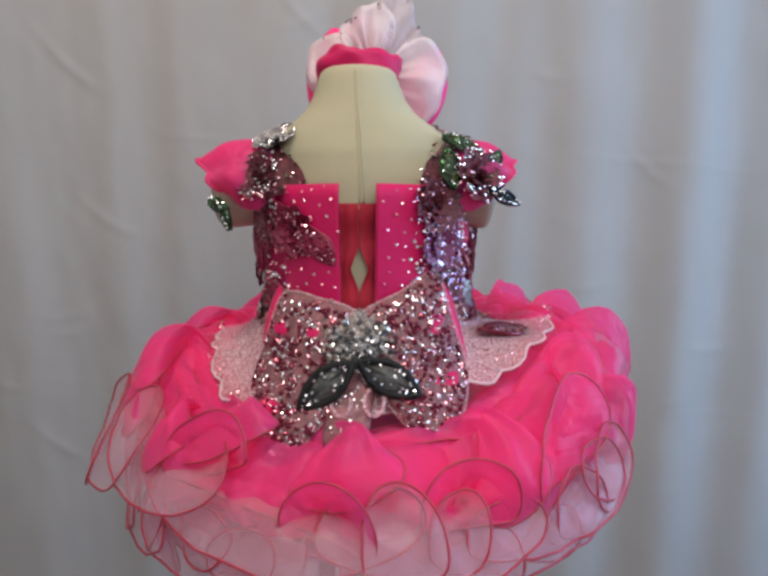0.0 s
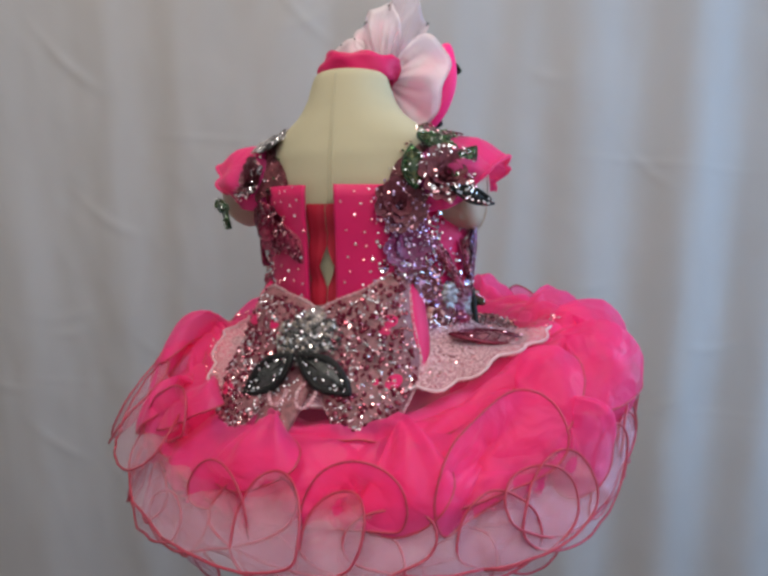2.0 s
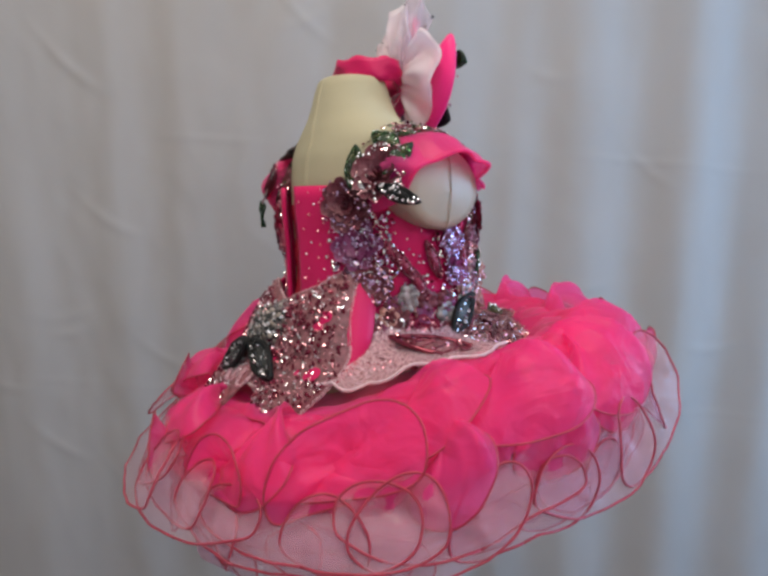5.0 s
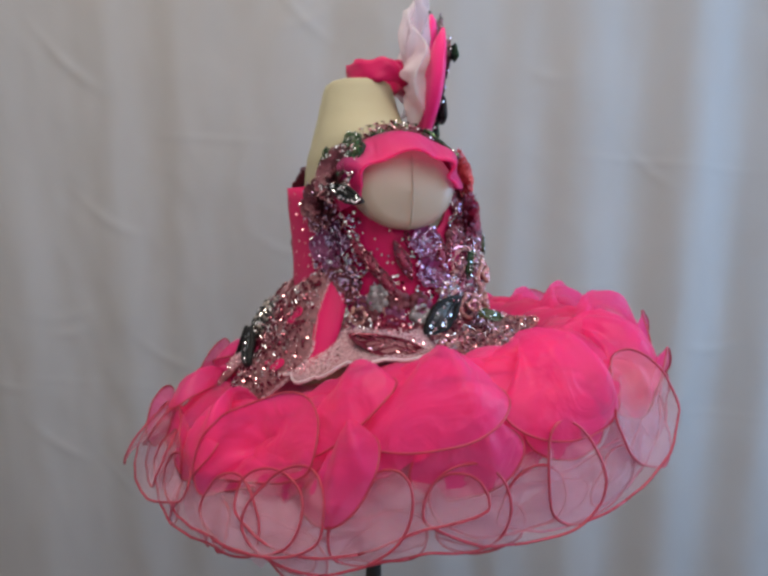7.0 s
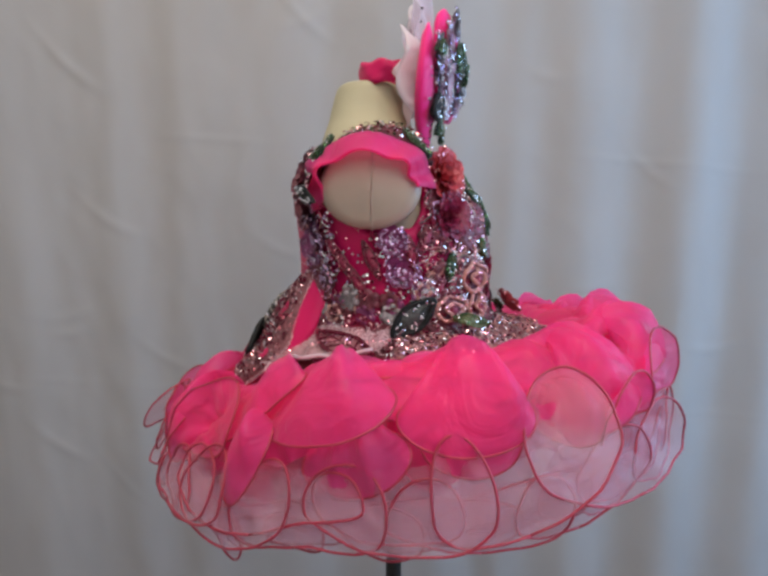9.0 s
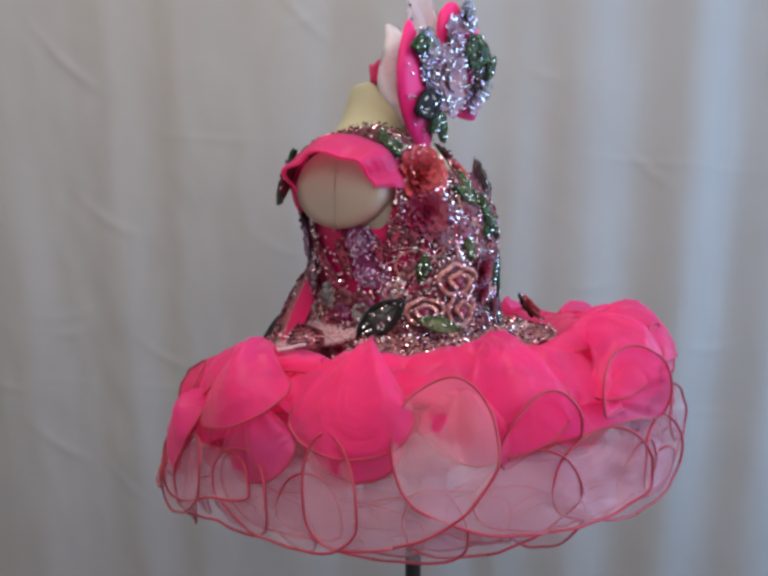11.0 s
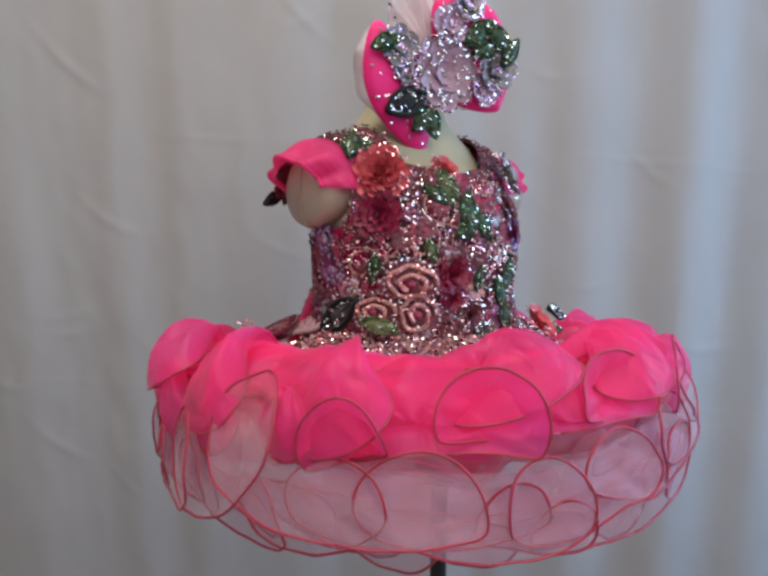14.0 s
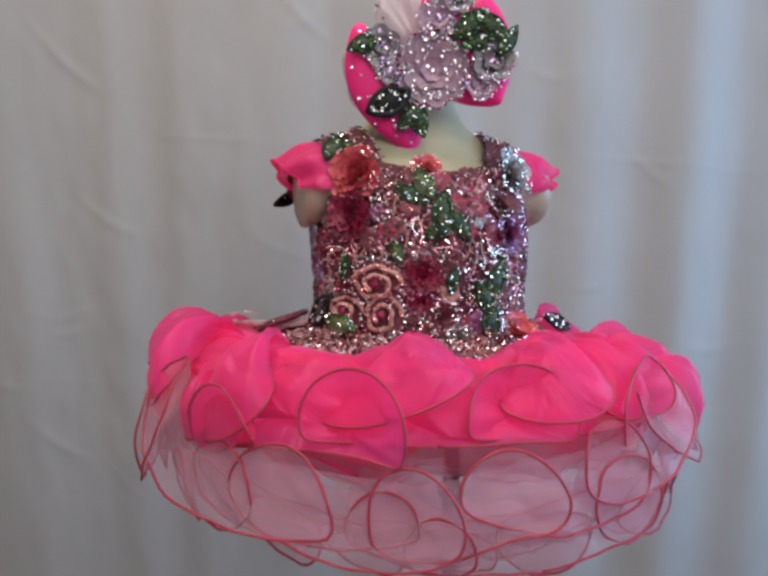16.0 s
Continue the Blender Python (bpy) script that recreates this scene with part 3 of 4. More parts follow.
# ---- beadwork ----
def frame_at(p, n, roll=0.0):
    """A pose in the garment at the point p (units) with its z axis along n."""
    n = Vector(n).normalized()
    up = Vector((0, 0, 1)) if abs(n.z) < 0.9 else Vector((0, 1, 0))
    x = up.cross(n).normalized()
    y = n.cross(x)
    m = Matrix((x, y, n)).transposed().to_4x4()
    return Matrix.Translation(Vector(p) * U) @ m @ pose(0, 0, 0, 0, 0, roll)


def body_frame(phi, z, off=0.012, roll=0.0):
    return frame_at(on_body(phi, z, off), body_normal(phi, z), roll)


def mesh_of(name, verts, faces, mat, smooth=True):
    me = bpy.data.meshes.new(name)
    me.from_pydata([[c * U for c in v] for v in verts], [], faces)
    me.materials.append(mat)
    if smooth:
        me.shade_smooth()
    return me


def petal_mesh(mat, length, width, cup):
    nu, nv = 7, 6
    v = []
    for i in range(nu):
        for j in range(nv):
            t = j / (nv - 1)
            u = -1 + 2 * i / (nu - 1)
            wd = width * (0.25 + 0.75 * math.sin(math.pi * min(1, 0.12 + 0.80 * t)))
            v.append((u * wd, length * (t - 0.06 * u * u * t), cup * (t * t * 0.8 + 0.35 * u * u * t)))
    f = grid_faces(nu, nv)
    o = len(v)
    v += [(x, y, z - 0.0018) for x, y, z in v]
    f = f + [tuple(k + o for k in q[::-1]) for q in f]
    return mesh_of("petal", v, f, mat)


def gem(r, depth):
    """A small faceted stone: table, crown and girdle."""
    v = [(0.55 * r * math.cos(a), 0.55 * r * math.sin(a), depth) for a in [math.pi / 3 * k for k in range(6)]]
    v += [(r * math.cos(a), r * math.sin(a), 0.25 * depth) for a in [math.pi / 3 * (k + 0.5) for k in range(6)]]
    f = [tuple(range(6))]
    for k in range(6):
        f += [(k, 6 + k, (k + 1) % 6), (6 + k, 6 + (k + 1) % 6, (k + 1) % 6)]
    return v, f


def stones(name, places, mat, parent, label):
    """Many small stones as one mesh: places are (point, normal, radius)."""
    V, F = [], []
    for p, n, r in places:
        n = (Vector(n).normalized() + Vector((rng.gauss(0, 0.32), rng.gauss(0, 0.32), rng.gauss(0, 0.32)))).normalized()
        x = n.orthogonal().normalized()
        y = n.cross(x)
        gv, gf = gem(r, r * 0.8)
        o = len(V)
        V += [Vector(p) + x * a + y * b + n * c for a, b, c in gv]
        F += [tuple(k + o for k in q) for q in gf]
    ob = from_lists(name, V, F, mat, parent, label, smooth=False)
    return tagged(ob, kind="stuff")


PETALS = {}


def flower(m, r, mat, rings=((12, 1.0, 10), (10, 0.78, 24), (8, 0.55, 40), (5, 0.32, 60)), parent=None, label="", centre=STONE, name="flower"):
    root = new(name)
    root.parent = parent or dress
    root.matrix_basis = m @ Matrix.Diagonal((1, 1, 0.6, 1))
    tagged(root, label)
    for k, (n, size, lift) in enumerate(rings):
        key = (mat.name, round(r * size, 3), n < 8)
        if key not in PETALS:
            PETALS[key] = petal_mesh(mat, r * size, r * size * (0.52 if n < 8 else 0.38), r * size * 0.22)
        for i in range(n):
            shared("petal", PETALS[key], pose(0, 0, 0.003 * U * k, 0, 0, 360 * (i + 0.5 * k) / n + rng.uniform(-11, 11)) @ pose(0, 0, 0, lift + rng.uniform(-9, 9), rng.uniform(-12, 12)), root)
    pts = [(Vector((rng.gauss(0, 0.13), rng.gauss(0, 0.13), 0.22)) * r, (0, 0, 1), 0.0038) for i in range(7)]
    pts += [(Vector((math.cos(a) * r * 0.7, math.sin(a) * r * 0.7, r * 0.28)), (math.cos(a), math.sin(a), 1.5), 0.0032) for a in [rng.uniform(0, 6.28) for i in range(12)]]
    for i in range(int(1100 * r) + 16):
        a, k = rng.uniform(0, 6.28), math.sqrt(rng.uniform(0.1, 1))
        pts.append((Vector((math.cos(a) * r * k, math.sin(a) * r * k, r * (0.42 - 0.12 * k))), (math.cos(a), math.sin(a), 1.6), rng.uniform(0.0018, 0.003)))
    half = len(pts) // 2
    stones("beadwork", pts[:16] + pts[half:], centre, root, "")
    stones("beadwork", pts[16:half], {CORAL: ROSESTONE, CRIMSON: DARKSTONE, MAUVE: ROSESTONE, VIOLETP: VIOLET}.get(mat, STONE), root, "")
    return root


def coil(m, r, mat, label=""):
    """A rose of coiled bead cord."""
    root = new("coiled_rose")
    root.parent, root.matrix_basis = dress, m
    tagged(root, label)
    pts = []
    for i in range(90):
        a = i * 0.118
        rr = r * (1 - 0.72 * i / 90) * (1 + 0.13 * math.sin(2 * a + 11 * r * 100) + 0.06 * math.sin(5 * a))
        pts.append((rr * math.cos(a), rr * math.sin(a) * 0.88, 0.004 + 0.012 * i / 90 + 0.003 * math.sin(3.3 * a)))
    from_lists("coil", *tube(pts, r * 0.10, 6), mat, root)
    stones("beadwork", [(Vector(p) + Vector((rng.gauss(0, 0.0015), rng.gauss(0, 0.0015), 0.003)), (0, 0, 1), rng.uniform(0.0016, 0.0026)) for p in pts[::2]], ROSESTONE, root, "")
    from_lists("bud", *tube([(0, 0, 0.004), (0, 0, 0.012), (0, 0, 0.017)], r * 0.22, 10), CRIMSON, root)
    disc_v = [(r * 1.1 * k * math.cos(a), r * 1.1 * k * math.sin(a), 0.004 - 0.004 * k) for k in (0.05, 0.6, 1.0) for a in [2 * math.pi * i / 24 for i in range(24)]]
    f = [(k * 24 + i, (k + 1) * 24 + i, (k + 1) * 24 + (i + 1) % 24, k * 24 + (i + 1) % 24) for k in range(2) for i in range(24)] + [tuple(range(24))]
    from_lists("backing", disc_v, f, MAUVE, root)
    stones("beadwork", [(Vector((r * 1.08 * math.cos(a), r * 1.08 * math.sin(a), 0.004)), (math.cos(a), math.sin(a), 2), 0.0026) for a in [2 * math.pi * i / 26 for i in range(26)]], STONE, root, "")
    return root


def leaf(m, length, width, mat, label="", inner=None, edge=None):
    """A pointed sequin leaf with a corded edge and raised rib; the origin at its middle."""
    root_v, n = [], 13
    for i in range(n):
        t = -1 + 2 * i / (n - 1)
        w = width * (1 - abs(t) ** 1.8)
        for u in (-1, -0.5, 0, 0.5, 1):
            root_v.append((w * u, length * t, 0.006 * (1 - u * u) + 0.003 * math.cos(3 * t)))
    ob = from_lists("leaf", root_v, grid_faces(n, 5), inner or mat, parent_now, label)
    ob.matrix_basis = m
    rim = [(width * (1 - abs(t) ** 1.8), length * t, 0.004) for t in [-1 + 2 * i / 18 for i in range(19)]]
    rim += [(-x, y, z) for x, y, z in rim[::-1]][1:-1]
    from_lists("edging", *tube(rim, width * (0.27 if mat == BLACK else 0.14), 6, True), edge or mat, ob)
    lines = [tube([(0, length * t, 0.007) for t in (-0.85, -0.4, 0, 0.4, 0.85)], width * 0.09, 5)]
    for t in () if mat == BLACK else (-0.65, -0.40, -0.15, 0.10, 0.35):
        for side in (-1, 1):
            lines.append(tube([(side * width * u * (1 - abs(t + 0.3 * u) ** 1.8), length * (t + 0.3 * u), 0.0075 - 0.003 * u * u) for u in (0.0, 0.45, 0.9)], width * 0.07, 4))
    from_lists("rib", *merge(lines), {GREEN: OLIVE}.get(mat, edge or mat), ob)
    pts = []
    for i in range(int(14 + 260 * length)):
        t = rng.uniform(-0.9, 0.9)
        pts.append((Vector((rng.choice((-1, 1)) * width * (1 - abs(t) ** 1.8) * rng.uniform(0.2, 0.95), length * t, 0.006)), (0, 0, 1), 0.0026))
    stones("beadwork", pts, EMERALD if mat in (GREEN, OLIVE) else (DARKSTONE if mat in (CRIMSON, MAUVE) else STONE), ob, "")
    if mat not in (BLACK,):
        stones("beadwork", [(p + Vector((0.001, 0.002, 0.001)), n, 0.002) for p, n, r in pts[::5 if mat in (CRIMSON, MAUVE) else 2]], ROSESTONE if mat in (CRIMSON, MAUVE) else STONE, ob, "")
    return ob


parent_now = dress

# shoulder straps
def strap(sgn, mat):
    a, b = (308, 48) if sgn > 0 else (232, 132)
    p0, p3 = on_body(a, 0.122, 0.006), on_body(b, 0.16, 0.006)
    p1, p2 = Vector((CX + sgn * 0.152, -0.105, 0.235)), Vector((CX + sgn * 0.146, 0.045, 0.245))
    nu, nv = 22, 7
    v = []
    for lay in (0.0, -0.007):
        for i in range(nu):
            t = i / (nu - 1)
            c = p0 * (1 - t) ** 3 + p1 * 3 * t * (1 - t) ** 2 + p2 * 3 * t * t * (1 - t) + p3 * t ** 3
            for j in range(nv):
                u = -1 + 2 * j / (nv - 1)
                v.append(c + Vector((sgn * (0.031 * u + 0.006), 0, -0.012 * u * abs(u) + lay)))
    g = grid_faces(nu, nv)
    o = nu * nv
    f = g + [tuple(k + o for k in q[::-1]) for q in g]
    for j in (0, nv - 1):
        f += [(i * nv + j, (i + 1) * nv + j, (i + 1) * nv + j + o, i * nv + j + o) for i in range(nu - 1)]
    ob = from_lists("strap", v, f, mat, dress, "beaded shoulder strap")
    for stone, n in ((STONE, 70), (ROSESTONE, 90), (DARKSTONE, 110), (EMERALD, 60)):
        stones("beadwork", [(v[k] + Vector((rng.uniform(-0.005, 0.005), rng.uniform(-0.005, 0.005), 0.002)), (0, 0, 1), rng.uniform(0.002, 0.0036)) for k in [rng.randrange(nu * nv) for i in range(n)]], stone, ob, "")


def sleeve(sgn):
    nu, nv = 60, 14
    v = []
    for lay in (0.0, -0.005):
        for i in range(nu):
            t = i / (nu - 1)
            al = radians(-4 + 214 * t)
            fold = math.sin(8.2 * t * math.pi + 0.7 + sgn + 1.2 * math.sin(5 * t)) * (0.7 + 0.3 * math.sin(11 * t))
            for j in range(nv):
                k = j / (nv - 1)
                x = 0.135 + 0.135 * k * (0.72 + 0.28 * math.sin(al)) + 0.007 * fold * k
                x *= 0.92 if sgn > 0 else 1.0
                rr = 1 + 0.20 * math.sin(math.pi * (0.15 + 0.75 * k)) - 0.20 * smoothstep(0.6, 1.0, k) + 0.075 * fold * k + lay * 9
                v.append(Vector((CX + sgn * x, -0.030 + 0.083 * rr * math.cos(al), 0.128 + 0.067 * rr * math.sin(al) - 0.014 * k * k * math.sin(al))))
    g = grid_faces(nu, nv)
    o = nu * nv
    f = g + [tuple(k + o for k in q[::-1]) for q in g]
    rim = [i * nv + nv - 1 for i in range(nu)]
    f += [(a, b, b + o, a + o) for a, b in zip(rim, rim[1:])]
    ob = from_lists("sleeve", v, f, SLEEVE, dress, "puffed hot pink organza cap sleeve")
    from_lists("hem", *tube([v[i] for i in rim], 0.003, 6), SLEEVE, ob)


SLEEVE = PINK
for sgn in (1, -1):
    strap(sgn, BEADED)
    sleeve(sgn)

# flowers and leaves of the front
flower(frame_at(on_body(44.6, 0.145, 0.020), (0.62, 0.75, 0.22)), 0.047, CORAL, ((16, 1.0, 14), (14, 0.84, 30), (11, 0.66, 46), (8, 0.44, 62), (5, 0.26, 78)), label="coral red beaded dahlia", centre=ROSESTONE)
flower(body_frame(38.8, 0.083, 0.012), 0.040, CRIMSON, label="crimson beaded flower", centre=DARKSTONE)
flower(frame_at((-0.172, 0.100, 0.150), (-0.45, 0.85, 0.35)), 0.046, SILVER, ((8, 1.0, 16), (6, 0.66, 36), (4, 0.36, 60)), label="silver beaded flower")
flower(body_frame(118, 0.10, 0.012), 0.034, MAUVE, label="mauve beaded flower")
flower(body_frame(123, 0.055, 0.012), 0.036, VIOLETP, label="violet beaded flower", centre=VIOLET)
flower(body_frame(81, 0.157, 0.012), 0.026, CORAL, label="small coral beaded flower", centre=ROSESTONE)
for phi, z, roll, ln, wd, mat in ((78, 0.130, 20, 0.030, 0.014, OLIVE), (71, 0.112, 50, 0.028, 0.013, GREEN), (84, 0.090, -15, 0.034, 0.015, GREEN), (92, 0.070, 25, 0.032, 0.014, GREEN), (82, 0.062, -60, 0.026, 0.012, GREEN),
                                  (88, -0.015, -12, 0.022, 0.010, GREEN), (112, -0.020, -20, 0.034, 0.017, GREEN), (106, -0.045, 30, 0.032, 0.016, GREEN), (109, -0.083, -10, 0.036, 0.018, GREEN), (117, 0.0, 15, 0.022, 0.010, GREEN),
                                  (34, 0.004, -10, 0.024, 0.010, GREEN), (62, 0.03, 20, 0.02, 0.009, OLIVE)):
    leaf(body_frame(phi, z, 0.014, roll), ln, wd, mat, "green sequin leaf")
for phi, z, r in ((51.8, -0.019, 0.036), (33.9, -0.066, 0.030), (54.8, -0.068, 0.033)):
    coil(body_frame(phi, z, 0.014), r, PEACH, "peach coiled bead rose")
flower(body_frame(74, -0.006, 0.012), 0.032, CRIMSON, label="crimson beaded flower", centre=DARKSTONE)
flower(body_frame(73, -0.046, 0.012), 0.026, CRIMSON, label="crimson beaded flower", centre=VIOLET)
flower(body_frame(84, -0.070, 0.012), 0.030, MAUVE, label="mauve beaded flower")
flower(body_frame(91, -0.106, 0.016), 0.026, SILVER, label="silver beaded flower")
leaf(body_frame(12.7, -0.074, 0.016, -52), 0.044, 0.019, BLACK, "black sequin leaf with silver centre", inner=GREY)
leaf(frame_at(on_skirt(32, 0.02, 0.028), (0.5, 0.5, 0.9), 70), 0.034, 0.014, OLIVE, "olive sequin leaf")
flower(frame_at((-0.128, 0.216, -0.088), (-0.3, 0.8, 0.75)), 0.036, CORAL, ((8, 1.0, 20), (6, 0.7, 45)), label="coral red beaded flower at the hem", centre=ROSESTONE)
flower(frame_at((-0.10, 0.205, -0.112), (-0.2, 0.8, 0.6)), 0.022, MAUVE, label="small mauve beaded flower")
leaf(frame_at((-0.175, 0.205, -0.100), (-0.3, 0.6, 0.8), 40), 0.026, 0.013, OLIVE, "olive sequin leaf")
leaf(frame_at((-0.212, 0.185, -0.084), (-0.3, 0.8, 0.5), 60), 0.026, 0.012, BLACK, "black sequin leaf")
# beaded leaf appliques that lie on the skirt beside the bow
for phi, d, roll, ln, wd in ((338, 0.075, 62, 0.075, 0.026), (322, 0.055, 50, 0.045, 0.018), (212, 0.080, -60, 0.036, 0.016)):
    leaf(frame_at(on_skirt(phi, d, 0.004), (0.25 * math.cos(radians(phi)), 0.25 * math.sin(radians(phi)), 1), phi + 90 + roll), ln, wd, MAUVE, "dusty rose beaded leaf with dark edge", inner=NET, edge=DARKSTONE)
# side under the arm
for phi, z, roll in ((333, 0.01, 35), (342, -0.02, 30), (326, 0.03, 40), (350, 0.015, 25), (20, 0.045, -30), (12, 0.02, 10), (28, -0.03, -20)):
    leaf(body_frame(phi, z, 0.010, roll), 0.034, 0.009, MAUVE, "rose beaded leaf", inner=CRIMSON, edge=MAUVE)
for phi, z, r, mat, c in ((7, 0.0, 0.030, VIOLETP, VIOLET), (2, 0.045, 0.026, VIOLETP, VIOLET), (34, 0.083, 0.032, CRIMSON, VIOLET), (345, -0.10, 0.034, CRIMSON, ROSESTONE), (0, -0.11, 0.032, MAUVE, STONE), (328, -0.095, 0.03, MAUVE, STONE), (20, -0.035, 0.026, VIOLETP, STONE),
                          (186, -0.01, 0.03, VIOLETP, VIOLET), (195, -0.09, 0.034, MAUVE, STONE), (172, 0.03, 0.03, MAUVE, VIOLET), (160, -0.06, 0.032, VIOLETP, STONE), (147, 0.0, 0.03, MAUVE, VIOLET), (140, 0.06, 0.03, CRIMSON, STONE)):
    flower(body_frame(phi, z, 0.010), r, mat, ((7, 1.0, 10), (5, 0.6, 28)), label="beaded flower on the bodice side", centre=c)
# back of the shoulders
flower(frame_at((0.128, -0.122, 0.142), (0.45, -0.85, 0.3)), 0.046, MAUVE, label="mauve beaded flower")
flower(body_frame(305, 0.098, 0.014), 0.044, MAUVE, label="mauve beaded flower", centre=VIOLET)
flower(body_frame(309, 0.040, 0.012), 0.044, VIOLETP, ((8, 1.0, 8), (6, 0.6, 22)), label="violet beaded flower", centre=VIOLET)
flower(body_frame(318, -0.02, 0.012), 0.034, MAUVE, ((8, 1.0, 8), (6, 0.6, 22)), label="mauve beaded flower", centre=VIOLET)
for p, n, roll, ln, wd in (((0.082, -0.135, 0.152), (0.2, -1, 0.3), 8, 0.034, 0.016), ((0.150, -0.108, 0.160), (0.5, -0.8, 0.3), -40, 0.030, 0.014), ((0.105, -0.095, 0.190), (0.3, -0.7, 0.7), 60, 0.034, 0.015), ((0.098, -0.055, 0.203), (0.2, -0.3, 1), 80, 0.030, 0.013),
                           ((0.098, -0.005, 0.205), (0.2, 0.2, 1), 20, 0.032, 0.014), ((0.112, 0.040, 0.190), (0.3, 0.6, 0.8), -10, 0.036, 0.016), ((0.085, 0.048, 0.186), (0.1, 0.6, 0.8), 40, 0.03, 0.013)):
    leaf(frame_at(p, n, roll), ln, wd, GREEN, "green sequin leaf")
leaf(frame_at((0.165, -0.118, 0.112), (0.5, -0.8, 0), 70), 0.034, 0.010, BLACK, "dark beaded leaf")
flower(frame_at((-0.205, -0.125, 0.140), (-0.4, -0.85, 0.35)), 0.042, MAUVE, label="mauve beaded flower with silver beads")
flower(frame_at((-0.185, -0.085, 0.200), (-0.3, -0.5, 0.8)), 0.040, SILVER, ((7, 1.0, 8), (5, 0.6, 22)), label="silver beaded flower")
leaf(frame_at((-0.268, -0.118, 0.098), (-0.5, -0.9, 0), 75), 0.022, 0.011, GREEN, "green sequin leaf")
leaf(frame_at((-0.255, -0.122, 0.080), (-0.5, -0.9, 0), 15), 0.022, 0.010, GREEN, "green sequin leaf")
flower(body_frame(236, 0.060, 0.012), 0.044, CRIMSON, label="dark crimson beaded flower", centre=ROSESTONE)
flower(body_frame(222, 0.075, 0.014), 0.036, MAUVE, label="mauve beaded flower with silver beads")
for phi, z, roll, ln in ((213, 0.065, 20, 0.040), (224, 0.062, 40, 0.044), (236, 0.055, 50, 0.046), (246, 0.048, 62, 0.044), (252, 0.035, 40, 0.034), (228, 0.085, 70, 0.036), (206, 0.03, 10, 0.036)):
    leaf(body_frame(phi, z, 0.014, roll), ln, 0.017, CRIMSON, "crimson beaded petal", inner=CRIMSON, edge=CRIMSON)


# small rosettes that crowd the front
def rosettes():
    kinds = []
    for mat in (MAUVE, CRIMSON, VIOLETP, SILVER, PEACH, BEADED):
        n = 30
        v = [(0, 0, 0.005)]
        for k, q in ((0, 0.4), (1, 0.75), (2, 1.0)):
            for i in range(n):
                a = 2 * math.pi * i / n
                rr = 0.015 * q * (0.78 + 0.22 * abs(math.sin(3 * a)))
                v.append((rr * math.cos(a), rr * math.sin(a), (0.003, 0.006, 0.0)[k] + 0.0025 * abs(math.sin(3 * a)) * (k == 1)))
        f = [(0, 1 + i, 1 + (i + 1) % n) for i in range(n)]
        f += [(1 + k * n + i, 1 + (k + 1) * n + i, 1 + (k + 1) * n + (i + 1) % n, 1 + k * n + (i + 1) % n) for k in (0, 1) for i in range(n)]
        kinds.append(mesh_of("rosette", v, f, mat))
    for i in range(150):
        phi, z = rng.uniform(20, 162), rng.uniform(-0.13, 0.145)
        if z > neckline(phi) - 0.01:
            continue
        left = (phi - 20) / 142
        w = (6 - 2 * left, 5 - 3 * left, 0.6 + 2.5 * left, 0.4 + left, 2 if z < 0 else 0.3, 5)
        shared("rosette", rng.choices(kinds, w)[0], body_frame(phi, z, 0.009, rng.uniform(0, 60)) @ Matrix.Scale(rng.uniform(0.8, 1.4), 4), dress)
    for i in range(70):
        phi, z = rng.choice((rng.uniform(-45, 25), rng.uniform(155, 225))), rng.uniform(-0.14, -0.03)
        shared("rosette", rng.choice(kinds), body_frame(phi, z, 0.009, rng.uniform(0, 60)) @ Matrix.Scale(rng.uniform(0.8, 1.4), 4), dress)


rosettes()


def bead_strand(phi, z, length, bend, heading, mat):
    """A curling string of small beads sewn on the bodice."""
    V, F = [], []
    a, n = heading, int(length / 0.0042)
    for i in range(n):
        a += bend * (1 + 2.2 * i / n)
        phi += math.degrees(0.0042 * math.cos(a) / 0.165)
        z += 0.0042 * math.sin(a)
        if not -0.14 < z < neckline(phi) - 0.003:
            break
        gv, gf = gem(0.0021, 0.0022)
        m = body_frame(phi, z, 0.0135)
        o = len(V)
        V += [m @ (Vector(g) * U) / U for g in gv]
        F += [tuple(k + o for k in q) for q in gf]
    if V:
        from_lists("bead_strand", V, F, mat, dress, smooth=False)


for i in range(150):
    side = i % 5 == 0
    phi = rng.choice((rng.uniform(-45, 25), rng.uniform(155, 225))) if side else rng.uniform(24, 158)
    bead_strand(phi, rng.uniform(-0.13, 0.13), rng.uniform(0.05, 0.11), rng.choice((-1, 1)) * rng.uniform(0.03, 0.13), rng.uniform(0, 6.28), rng.choices((STONE, ROSESTONE, PEACH, DARKSTONE, SILVER, CHAMPAGNE), (3, 3, 2, 2, 3, 2))[0])


